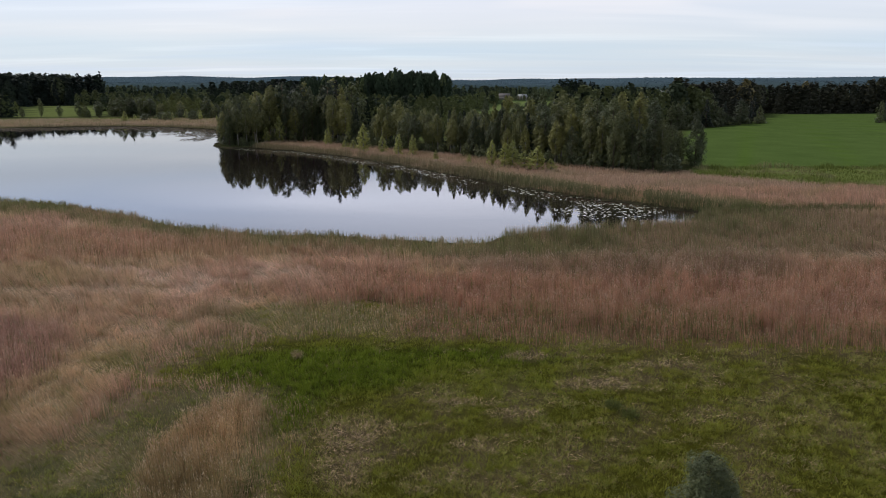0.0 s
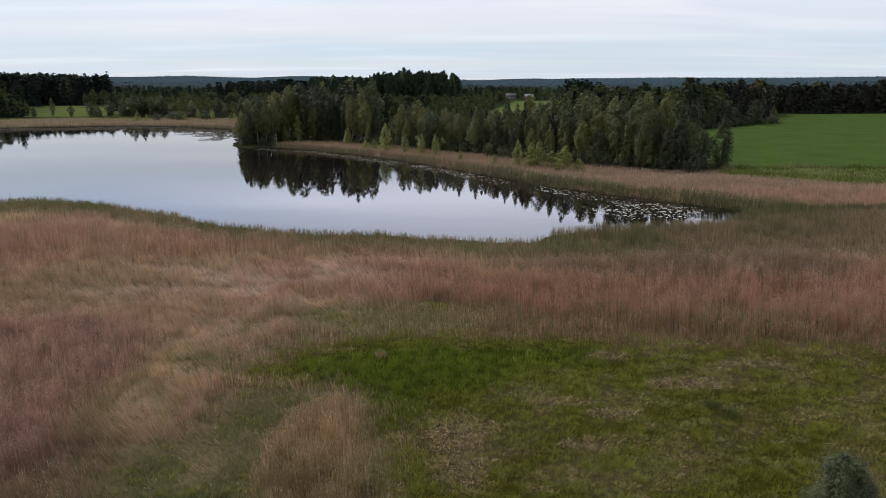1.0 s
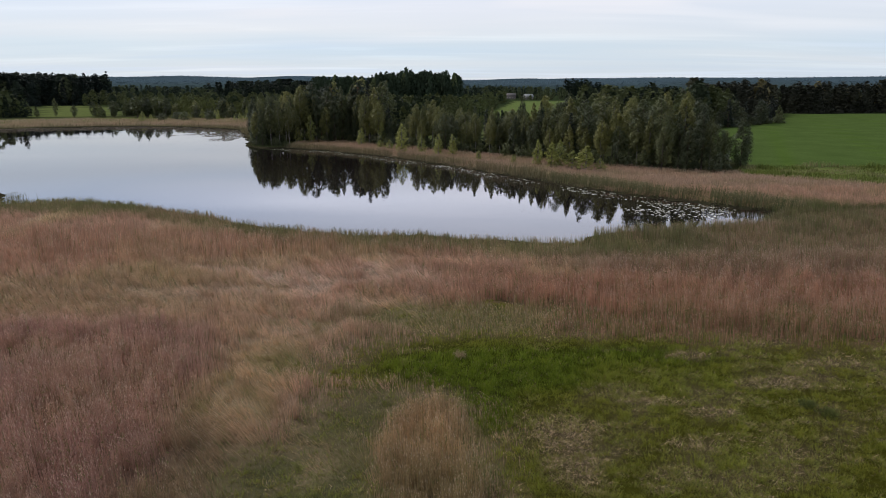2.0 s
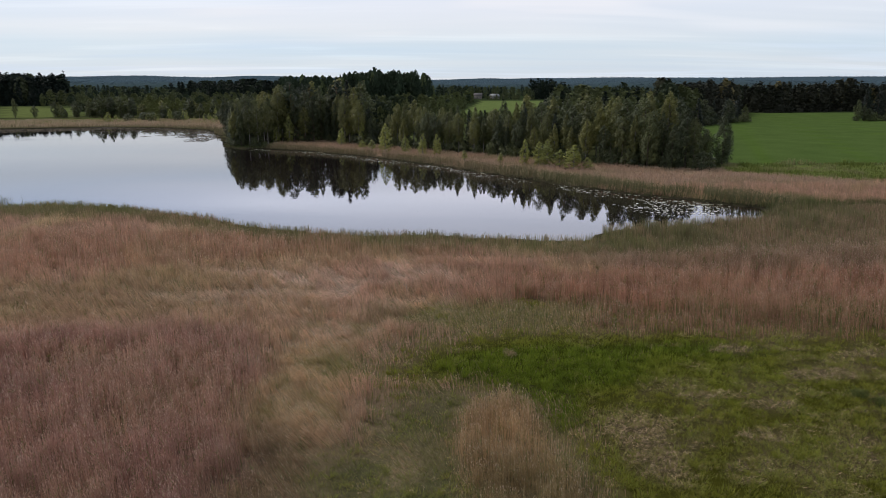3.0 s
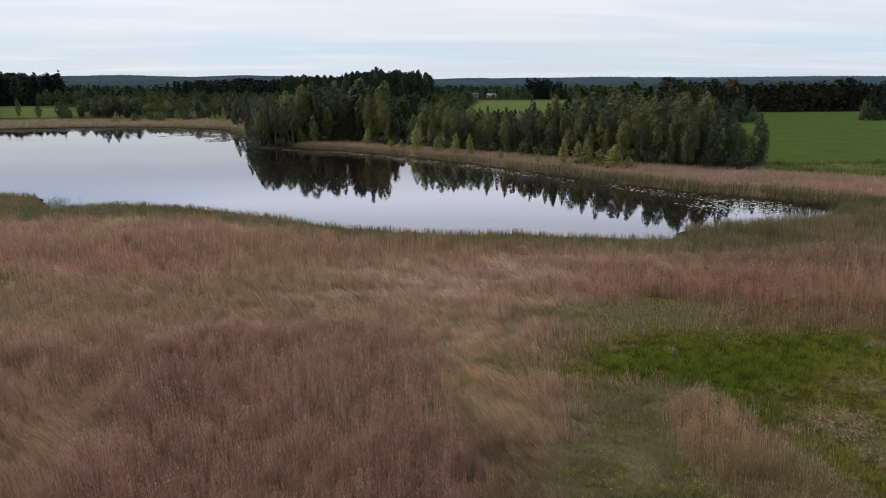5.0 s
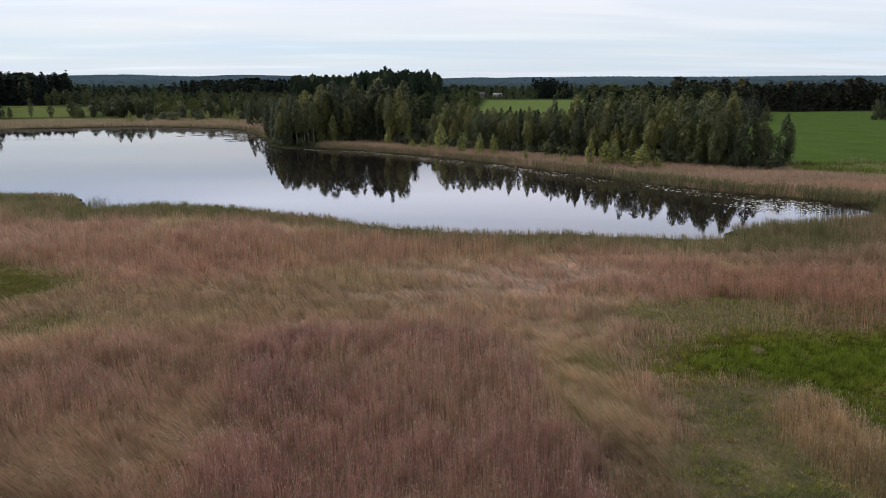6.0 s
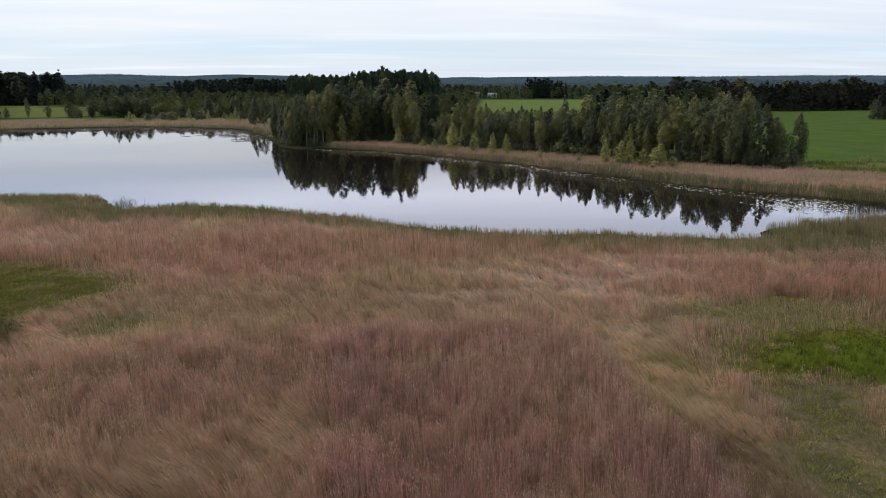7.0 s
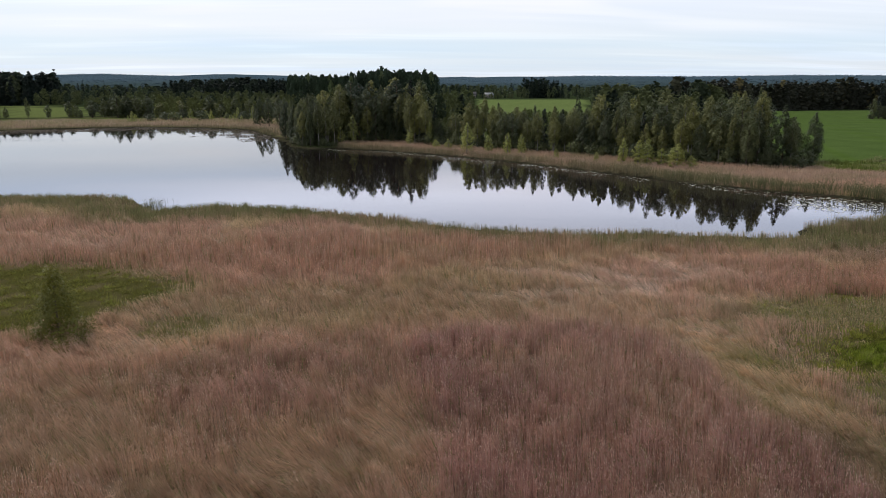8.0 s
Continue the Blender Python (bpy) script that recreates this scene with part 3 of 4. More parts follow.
def reeds_in(y0, y1, density, width, heads=0.32, leaf=0.16):
    x, y, _, own = tussocks(y0, y1, density, 40, 0.35, 0.6)
    c = cover_of(x, y)
    c["own"] = own
    gap = fbm(x, y, 1.7, 71)
    keep = (RNG.random(len(x)) > c["meadow"] * 1.02) & (c["shore"] > -0.6 + 1.2 * gap) & (gap > 0.24) & (RNG.random(len(x)) > 0.25 * c["sedge"])
    x, y = x[keep], y[keep]
    c = {k: v[keep] for k, v in c.items()}
    n = len(x)
    flop = fbm(x + 0.5 * y, y, 4.2, 73)                                  # where the wind has laid the reeds over
    tall = c["tall"] * (0.38 + 0.75 * fbm(x, y, 1.0, 75, 3) + 0.45 * fbm(x, y, 3.4, 76, 2)) * RNG.uniform(0.76, 1.1, n)
    stand = c["stand"]
    tall = tall * (0.78 + 0.44 * c["own"]) * (1 - 0.5 * smooth(0.05, 0.6, c["meadow"]))
    even = 0.65 * c["fringe"]
    tall = tall * (1 - even) + even * c["tall"] * 0.98 * RNG.uniform(0.7, 1.05, n)
    laid = np.maximum(smooth(0.48, 0.70, flop), c["flat"]) * (1 - 0.95 * stand) * (1 - 0.7 * c["fringe"])
    lean = np.clip(0.05 + 0.80 * laid + RNG.normal(0, 0.07, n), 0, 0.95)
    way = 2.75 + 2.2 * (fbm(x, y, 14, 77) - 0.5) + RNG.normal(0, 0.4, n) + 3 * (fbm(x, y, 1.8, 78) - 0.5)
    # light caught by the long sides of laid reeds, put into their tint
    col = c["reed"] * (0.66 + 0.4 * fbm(x, y, 2.2, 79) + 0.3 * c["own"])[:, None] * RNG.uniform(0.78, 1.22, (n, 1)) * (0.92 + 0.16 * laid)[:, None]
    col = col * np.array((1.03, 0.975, 0.94))
    green = RNG.random(n) < 0.08 + 0.12 * c["fringe"] + 0.25 * (c["meadow"] > 0.15)
    col = np.where(green[:, None], np.array((0.17, 0.21, 0.07)) * RNG.uniform(0.7, 1.3, (n, 1)), col)
    z = terrain(x, y) - 0.05
    z = np.maximum(z, LEVEL - 0.2)
    hd = RNG.random(n) < heads * (1 - 0.7 * c["fringe"]) * (0.3 + 0.7 * stand)
    out = []
    for sel, h in ((hd, True), (~hd, False)):
        if sel.any():
            tone = np.clip(col[sel] * 0.6 + np.array((0.36, 0.29, 0.235)), 0, 0.72) if h else None
            out.append(stems(x[sel], y[sel], z[sel], tall[sel], lean[sel], way[sel], width, col[sel], tone, leaf))
    return joined(out)


def bed(name, label, strips):
    v, f, t = joined([reeds_in(*s) for s in strips])
    ob = new(name, mesh_from(name, v, f, REED, t))
    tagged(ob, label, "reeds", kind="stuff")


bed("reed_bed", "dry straw-brown and wine-red reeds, partly laid over by wind", [(-14, 21, 7, 0.06), (21, 30, 108, 0.024), (30, 42, 98, 0.026), (42, 56, 76, 0.032), (56, 72, 52, 0.040)])
bed("reed_fringe", "greenish reeds along the near edge of the pond", [(72, 90, 40, 0.04, 0.25, 0.0), (90, 125, 42, 0.045, 0.1, 0.0)])


def meadow_grass(y0, y1, density, width):
    x, y, out, own = tussocks(y0, y1, density, 40, 0.17 if y0 < 44 else 0.28, 0.88)
    c = cover_of(x, y)
    c["out"], c["own"] = out, own
    bare = smooth(0.50, 0.40, fbm(x, y * 1.25, 1.0, 85, 3)) * (1 - 0.6 * c["lush"]) * (x > -40)
    keep = (RNG.random(len(x)) < np.maximum(c["meadow"], 0.25 * c["sedge"]) * (1 - 0.4 * bare)) & (c["shore"] > 1)
    x, y = x[keep], y[keep]
    c = {k: v[keep] for k, v in c.items()}
    n = len(x)
    tuft = 0.4 * fbm(x, y, 1.1, 83) + 0.6 * c["own"]
    dry = RNG.random(n) < np.maximum(0.05 * (x > -40) + 0.25 * c["dry"] * (x > -40), 0.6 * c["litter"])
    tall = (0.07 + 0.32 * smooth(0.35, 0.8, tuft) + 0.12 * c["lush"]) * RNG.uniform(0.6, 1.3, n)
    lean = np.clip(np.where(dry, 0.8, 0.62 - 0.2 * c["lush"]) + RNG.normal(0, 0.18, n), 0, 0.96)
    col = c["turf"] * (0.16 + 1.62 * tuft)[:, None] * RNG.uniform(0.72, 1.28, (n, 1))
    col = np.where(dry[:, None], np.array((0.36, 0.27, 0.17)) * RNG.uniform(0.5, 1.3, (n, 1)), np.minimum(col * 1.12, np.array((0.29, 0.32, 0.07))))
    return stems(x, y, terrain(x, y) - 0.03, tall, lean, c["out"] + RNG.normal(0, 0.5, n), width, col)


def fallen_straw(y0, y1, density, width):
    """Bleached stalks lying on the turf in loose wisps."""
    x, y, _, own = tussocks(y0, y1, density, 9, 0.45, 0.85)
    c = cover_of(x, y)
    keep = (RNG.random(len(x)) < np.maximum(0.7 * c["dry"] * c["meadow"], c["litter"])) & (x > -40) & (own > 0.5 - 0.5 * c["litter"])
    x, y, own = x[keep], y[keep], own[keep]
    n = len(x)
    col = np.array((0.56, 0.415, 0.26)) * RNG.uniform(0.5, 1.3, (n, 1))
    return stems(x, y, terrain(x, y) + RNG.uniform(0.06, 0.2, n), RNG.uniform(0.16, 0.45, n), np.clip(RNG.normal(0.97, 0.04, n), 0.8, 0.995), 3.4 * (own - 0.75) + RNG.normal(0, 0.35, n) + math.pi * (RNG.random(n) < 0.5), width, col)


v, f, t = joined([meadow_grass(21, 32, 520, 0.03), meadow_grass(32, 44, 420, 0.033), meadow_grass(44, 60, 210, 0.042), meadow_grass(60, 84, 90, 0.07),
                  fallen_straw(21, 34, 62, 0.025), fallen_straw(34, 54, 50, 0.03)])
tagged(new("meadow_grass", mesh_from("meadow_grass", v, f, GRASS, t)), "tufted green meadow grass with wisps of bleached straw", "grass", kind="stuff")


def far_reeds():
    """The strip of reeds between the far water's edge and the woods."""
    pieces = []
    for y0, y1, x0, x1, density, width, in_front in ((88, 235, -95, 110, 9.0, 0.09, True), (255, 400, -260, -70, 2.0, 0.2, False)):
        n = int((y1 - y0) * (x1 - x0) * density)
        x, y = RNG.uniform(x0, x1, n), RNG.uniform(y0, y1, n)
        c = cover_of(x, y)
        s = c["shore"]
        front = np.interp(x, [p[0] for p in FRONT], [p[1] for p in FRONT], right=165)
        if in_front:
            keep = (s > -0.5) & (y > 80 + 0.55 * np.maximum(x, 0)) & (y < front + 1) & (inside(ROUGH, x, y) < -1) & (inside(CROP, x, y) < -1) & ((x < 40) | (y < 150)) & ((x > -40) | (y > 150)) & ((x > 36) | (y > 92)) & (y > 100 - 12 * smooth(38, 60, x))
        else:
            keep = (s > -0.5) & (s < 48 + 40 * fbm(x, y, 30, 87)) & (y > 262)
        keep &= fbm(x, y, 3.5, 89) > 0.34
        x, y = x[keep], y[keep]
        c = {k: v[keep] for k, v in c.items()}
        n = len(x)
        col = np.tile(np.array((0.475, 0.345, 0.255)), (n, 1))
        if not in_front:
            col = np.tile(np.array((0.47, 0.365, 0.265)), (n, 1))
        col = blend(col, (0.42, 0.31, 0.215), smooth(0.4, 0.65, fbm(x, y, 12, 91)) * 0.7)
        col = blend(col, GREENREED, np.maximum(0.6 * c["fringe"] * (x > 0), 0.45 * smooth(0.48, 0.66, fbm(x, y, 6, 93))))
        # olive sedge at the water's edge, deepened by shade put into its colour
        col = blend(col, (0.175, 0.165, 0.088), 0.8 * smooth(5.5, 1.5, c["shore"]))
        col = blend(col, (0.13, 0.15, 0.066), np.maximum(0.9 * ditch_of(x, y), 0.5 * smooth(0, 12, x) * smooth(6, 3, c["shore"])))
        tall = (0.75 + 1.0 * fbm(x, y, 3, 95) + 0.8 * fbm(x, y, 11, 96)) * RNG.uniform(0.65, 1.15, n) * (1 + 0.5 * smooth(-20, 10, x) * smooth(6.5, 2.0, c["shore"]))
        tall = tall * (1 - 0.5 * smooth(3, 11, c["shore"]))
        tip = smooth(-57, -61, x) * (y < 236)
        tall = tall * (1 - 0.65 * tip)
        col = blend(col, (0.10, 0.12, 0.05), tip)
        lean = np.clip(RNG.normal(0.12, 0.12, n), 0, 0.6)
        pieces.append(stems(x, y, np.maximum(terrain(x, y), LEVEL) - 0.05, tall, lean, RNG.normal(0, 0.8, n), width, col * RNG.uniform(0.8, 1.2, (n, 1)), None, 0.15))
    return joined(pieces)


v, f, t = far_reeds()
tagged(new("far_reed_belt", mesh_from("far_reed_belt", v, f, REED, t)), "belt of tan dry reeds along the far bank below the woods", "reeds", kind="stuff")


# ---- trees ----
def tube(points, radii, sides=6):
    """A tapered limb along points."""
    pts = np.array(points, float)
    V, Fc = [], []
    for k, (p, r) in enumerate(zip(pts, radii)):
        d = pts[min(k + 1, len(pts) - 1)] - pts[max(k - 1, 0)]
        d /= np.linalg.norm(d)
        a = np.cross(d, (0.3, 0.9, 0.1))
        a /= np.linalg.norm(a)
        b = np.cross(d, a)
        for s in range(sides):
            q = 2 * math.pi * s / sides
            V.append(p + r * (math.cos(q) * a + math.sin(q) * b))
    for k in range(len(pts) - 1):
        for s in range(sides):
            Fc.append([k * sides + s, k * sides + (s + 1) % sides, (k + 1) * sides + (s + 1) % sides, (k + 1) * sides + s])
    return np.array(V), np.array(Fc)


def merge(list_of):
    at, V, Fc = 0, [], []
    for v, f in list_of:
        V.append(v), Fc.append(f + at)
        at += len(v)
    return np.concatenate(V), np.concatenate(Fc)


def leaves(centres, size, rng, axis=None, wild=0.75):
    """One small pointed spray of leaves at each centre, facing out of the crown, or any way where no axis is given."""
    n = len(centres)
    face = rng.normal(size=(n, 3)) * wild
    if axis is not None:
        out = centres - axis
        out /= np.maximum(np.linalg.norm(out, axis=1), 1e-6)[:, None]
        face = face + out + np.array((0, 0, 0.35))
    face /= np.linalg.norm(face, axis=1)[:, None]
    a = np.cross(face, rng.normal(size=(n, 3)))
    a /= np.linalg.norm(a, axis=1)[:, None]
    b = np.cross(face, a)
    s = size * rng.uniform(0.6, 1.3, (n, 1))
    a, b = a * s, b * s * rng.uniform(0.45, 0.8, (n, 1))
    V = np.stack([centres - a * 1.1, centres + a * 0.6 - b, centres + a * 0.7 + b], 1).reshape(-1, 3)
    return V, np.arange(3 * n).reshape(-1, 3)


def outline(kind, h):
    """The crown's half width at the height h (0 to 1 of the crown)."""
    h = np.clip(h, 0, 1)
    if kind == "birch":
        return np.where(h < 0.42, 0.45 + 0.55 * np.sqrt(h / 0.42), np.maximum(0.02, 1 - np.maximum(0, (h - 0.42) / 0.58) ** 2.2) ** 0.8)
    if kind == "column":
        return np.where(h < 0.3, 0.6 + 0.4 * np.sqrt(h / 0.3), np.maximum(0.02, 1 - np.maximum(0, (h - 0.3) / 0.7) ** 1.9))
    if kind == "bush":
        return np.maximum(0.02, 1 - h ** 2.4) ** 0.55 * (0.82 + 0.18 * np.minimum(1, h / 0.3))
    if kind == "sapling":
        return 0.92 * (1 - h) ** 1.1 * (1 - 0.25 * np.sin(math.pi * np.minimum(1, h * 1.6))) + 0.10
    if kind == "pine":
        return np.sin(math.pi * np.clip(h * 0.86 + 0.14, 0, 1)) ** 0.6
    return (1 - h) ** 0.85 + 0.05


def tree(name, kind, tall, wide, bare, seed, leaf, bark, count, size, clumps, label, category="tree"):
    """A tree at the origin: trunk with limbs, and a full crown of small sprays gathered in uneven clumps along the limbs."""
    rng = np.random.default_rng(seed)
    base = new(name)
    wood = []
    bend = rng.normal(0, 0.012 * tall, (5, 2))
    bend[0] = 0
    spine = [(bend[k][0] * k / 4, bend[k][1] * k / 4, tall * 0.96 * k / 4) for k in range(5)]
    r0 = 0.011 * tall + 0.02
    wood.append(tube([(0, 0, -0.3)] + spine[1:], [r0 * 1.2, r0 * 0.85, r0 * 0.6, r0 * 0.35, r0 * 0.08]))
    low, span = bare * tall, tall * (1 - bare)
    lop = rng.uniform(0, 2 * math.pi)
    turn = rng.uniform(0, 2 * math.pi)
    cents, fat = [], []
    for k in range(clumps):
        h = ((k + rng.uniform(0, 1)) / clumps) ** (1.0 if kind != "sapling" else 1.35)
        w = float(outline(kind, h))
        turn += 2.4 + rng.normal(0, 0.35)
        reach = wide * w * math.sqrt(rng.uniform(0.12, 0.85)) * (1 + 0.15 * math.cos(turn - lop))
        z = low + span * (0.03 + 0.95 * h)
        sx = np.interp(z, [p[2] for p in spine], [p[0] for p in spine])
        sy = np.interp(z, [p[2] for p in spine], [p[1] for p in spine])
        end = np.array((sx + math.cos(turn) * reach, sy + math.sin(turn) * reach, z - (0.25 * reach if kind == "spruce" else 0.0)))
        if k % 4 == 0 and reach > 0.3:
            zb = max(0.05 * tall, z - reach * (0.1 if kind == "spruce" else 0.6))
            wood.append(tube([(sx, sy, zb), (sx + math.cos(turn) * reach * 0.5, sy + math.sin(turn) * reach * 0.5, zb + 0.35 * (z - zb)), tuple(end)], [r0 * 0.3, r0 * 0.18, r0 * 0.05], 4))
        cents.append(end)
        fat.append(wide * (0.09 + 0.21 * w) * rng.uniform(0.8, 1.25))
    cents, fat = np.array(cents), np.array(fat)
    power = fat ** 1.7
    pick = rng.choice(clumps, count, p=power / power.sum())
    way = rng.normal(size=(count, 3))
    way /= np.linalg.norm(way, axis=1)[:, None]
    squash = {"pine": 0.55, "spruce": 0.6}.get(kind, 1.25)
    pos = cents[pick] + way * (fat[pick] * rng.uniform(0.25, 1.12, count) ** 0.6)[:, None] * np.array((1, 1, squash))
    pos[:, 2] = np.clip(pos[:, 2], low * 0.8 + 0.15, tall * 1.02)
    part("trunk", mesh_from("trunk", *merge(wood), bark), base)
    core = cents[pick] * np.array((0.7, 0.7, 1.0)) - np.array((0, 0, 0.4)) * fat[pick][:, None]
    part("crown", mesh_from("crown", *leaves(pos, size, rng, core, 0.38), leaf), base)
    return tagged(base, label, category)


# one of each sort, which the copies share
SORTS = (
    ("birch", 13, 2.15, 0.22, BIRCH_LEAF, BIRCH_BARK, 70, "leafy green birch with pale bark at the wood's edge"),
    ("column", 13, 1.7, 0.2, BIRCH_LEAF, BIRCH_BARK, 60, "slender upright green birch in the waterside wood"),
    ("birch", 13, 2.4, 0.24, BIRCH_LEAF, BIRCH_BARK, 80, "broad-crowned green birch in the waterside wood"),
    ("column", 13, 1.95, 0.06, ALDER_LEAF, DARK_BARK, 66, "dark green alder with a dense narrow crown"),
    ("birch", 13, 2.4, 0.08, ALDER_LEAF, DARK_BARK, 76, "dark green alder with a rounded crown"),
    ("birch", 13, 1.9, 0.3, BIRCH_LEAF, BIRCH_BARK, 54, "thin-crowned birch with a pale visible trunk"))
BIRCHES = [tree("birch_tree" if leaf is BIRCH_LEAF else "alder_tree", kind, tall, wide, bare, 100 + k, leaf, bark, 4500, 0.158, clumps, label)
           for k, (kind, tall, wide, bare, leaf, bark, clumps, label) in enumerate(SORTS)]
BACK = [tree("birch_tree" if leaf is BIRCH_LEAF else "alder_tree", kind, tall, wide, bare, 110 + k, leaf, bark, 1900, 0.25, 56, label)
        for k, (kind, tall, wide, bare, leaf, bark, clumps, label) in enumerate(SORTS[:5])]
PINES = [tree("pine_tree", "pine", 18, 3.0, 0.45, 120 + k, PINE_LEAF, PINE_BARK, 5000, 0.165, 44, "dark old pine with a flat-topped crown") for k in range(2)]
SPRUCES = [tree("spruce_tree", "spruce", 17, 2.6, 0.06, 130 + k, SPRUCE_LEAF, DARK_BARK, 3000, 0.23, 70, "dark pointed spruce at the edge of the wood") for k in range(2)]
YOUNG = [tree("young_birch", "column", 4.5, 0.72, 0.02, 140 + k, YOUNG_LEAF, BIRCH_BARK, 1500, 0.085, 60, "light green young birch standing in the reeds") for k in range(3)]
SHRUBS = [tree("willow_shrub", "birch", 3.2, 1.9, 0.0, 150 + k, ALDER_LEAF, DARK_BARK, 900, 0.18, 22, "low dark green willow shrub at the wood's edge", "shrub") for k in range(2)]
LONE = tree("alder_tree", "column", 13, 2.8, 0.02, 161, ALDER_LEAF, DARK_BARK, 9000, 0.15, 80, "dark green alder standing alone beside the wood")
PROTOTYPES = [LONE] + BIRCHES + BACK + PINES + SPRUCES + YOUNG + SHRUBS
PLACED = set()


def plant(proto, x, y, tall, own_tall, group, fat=1.0, turn=None):
    s = tall / own_tall
    m = Matrix.LocRotScale((x, y, float(terrain(np.array([x]), np.array([y]))[0]) - 0.02), Euler((0, 0, random.uniform(0, 6.28) if turn is None else turn)), (s * fat, s * fat, s))
    if proto.name in PLACED:
        ob = copy_thing(proto, m @ Matrix.Diagonal((1 / proto.scale.x, 1 / proto.scale.y, 1 / proto.scale.z, 1)))
    else:
        ob = proto
        PLACED.add(proto.name)
        ob.matrix_basis = m
    return tagged(ob, group=group)


HEIGHTS = ((-74, 13), (-66, 14.5), (-59, 16.5), (-45, 17), (-38, 18), (-30, 16.5), (-24, 14.5), (-19, 12.2), (-7, 12.2), (4, 11.8), (11, 12), (20, 12.6), (28, 13.5), (35, 15.5), (45, 14.2), (52, 12))


def along(u):
    """A place u (0 to 1) along the front of the wood, and the way back into it."""
    pts = [Vector((*p, 0)) for p in FRONT]
    lens = [(b - a).length for a, b in zip(pts, pts[1:])]
    d = u * sum(lens)
    for a, b, l in zip(pts, pts[1:], lens):
        if d <= l:
            break
        d -= l
    step = (b - a).normalized()
    return a + step * min(d, l), Vector((0.12, 0.99, 0))


random.seed(5)
ROWS_DEEP = ((0.0, 40, 0.92), (3.5, 40, 1.0), (8, 32, 1.02), (12, 26, 1.02), (19, 16, 1.04), (28, 12, 1.04))
for deep, number, grow in ROWS_DEEP:
    for k in range(number):
        p, back_way = along((k + random.uniform(0.15, 0.85)) / number)
        p = p + back_way * (deep + random.uniform(-1.8, 1.8))
        h = float(np.interp(p.x, [a for a, _ in HEIGHTS], [b for _, b in HEIGHTS]))
        if (deep > 9 and -15 < p.x < 8) or p.x > 47.5 + 0.12 * deep:
            continue
        notch = abs(p.x + 26)
        if notch < 2.6:
            continue
        if notch < 5.5:
            h *= 0.68
        if deep > 9 and p.x >= 8:
            h = max(h, 14 if p.x < 24 else 15.5)
        sort = random.random()
        dark = p.x < -42
        if sort < 0.07 and deep > 3:
            proto, own = random.choice(SPRUCES), 17
        elif sort < 0.3 and -62 < p.x < -28 and deep > 5:
            proto, own = random.choice(PINES), 18
        else:
            crowd = BIRCHES if deep < 9 else BACK
            proto, own = random.choice(crowd[3:5] + crowd[:1] if dark and random.random() < 0.65 else crowd), 13
        plant(proto, p.x, p.y, h * grow * (random.uniform(0.62, 0.98) if deep < 3 else random.uniform(0.84, 1.14)), own, "trees of the waterside wood", random.uniform(0.88, 1.3) if own == 13 else 1.15)
for k in range(46):
    p, back_way = along((k + random.uniform(0, 1)) / 46)
    p = p + back_way * random.uniform(-2.5, 1.0)
    plant(random.choice(SHRUBS), p.x, p.y, random.uniform(1.8, 4.2), 3.2, "shrubs along the wood", random.uniform(0.8, 1.3))
# thin birches at the tip of the wood, close to the water
for x, y, h in ((-70, 219, 12), (-69.5, 216.5, 10.5), (-67, 214.5, 11.5), (-64.5, 215, 12.5), (-71.2, 223, 12.5), (-62.5, 217.5, 12), (-60, 220, 13)):
    plant(random.choice((BIRCHES[5], BIRCHES[5], BIRCHES[0], BIRCHES[3])), x, y, h, 13, "trees of the waterside wood", random.uniform(0.8, 1.1))
for x, y, h in ((-72, 226, 8), (-73.5, 231, 12), (-75, 236, 9.5), (-71.5, 234, 13), (-77.5, 243, 12), (-79, 250, 10), (-75.5, 247, 13), (-71, 240, 14), (-69.5, 229, 13), (-66, 222, 13), (-97, 316, 13), (-93, 315, 12), (-89, 319, 13), (-100, 323, 9), (-85, 305, 12), (-83, 290, 13), (-80, 272, 12)):
    plant(random.choice(BIRCHES[3:5]), x, y, h, 13, "trees of the waterside wood", random.uniform(0.9, 1.25))
for k in range(16):
    plant(random.choice(SHRUBS), -72.5 + 0.85 * k + random.uniform(-0.5, 0.5), 219 - 0.4 * k + random.uniform(-1, 3) + 4 * (k < 4), random.uniform(1.2, 2.6), 3.2, "shrubs along the wood", random.uniform(0.9, 1.4))
# the lone tree at the wood's right end
for x, y, h in ((52.6, 160, 8.2), (54.3, 164, 7), (50.3, 158.5, 9.5)):
    plant(BIRCHES[4], x, y, h, 13, "trees of the waterside wood", 1.1)
plant(LONE, 56.2, 159.0, 11.8, 13, "trees of the waterside wood", 1.0)
# young birches in the far reeds
for x, y, h, fat in ((-58.5, 226, 4.6, 1.4), (-54.5, 227, 8.0, 1.0), (-37, 216, 5.0, 1.3), (-31, 218, 6.5, 1.0), (-23, 190, 7.5, 1.2), (-17.5, 188, 4.6, 1.3), (-13, 184, 5.4, 1.1), (-9.3, 184, 5.2, 1.1),
                     (10.2, 161, 5.6, 1.1), (12.9, 158.5, 5.2, 1.5), (14.5, 157, 5.8, 1.4), (17, 155, 3.8, 2.2), (19.5, 152, 5.0, 1.9), (22.5, 151, 2.6, 2.2), (-27, 200, 2.8, 2.2), (-30, 205, 2.4, 2.4), (-3, 172, 2.4, 1.6), (5, 165, 2.2, 1.6)):
    plant(random.choice(YOUNG), x, y, h * 1.1, 4.5, "young birches in the reeds", fat * 1.3)
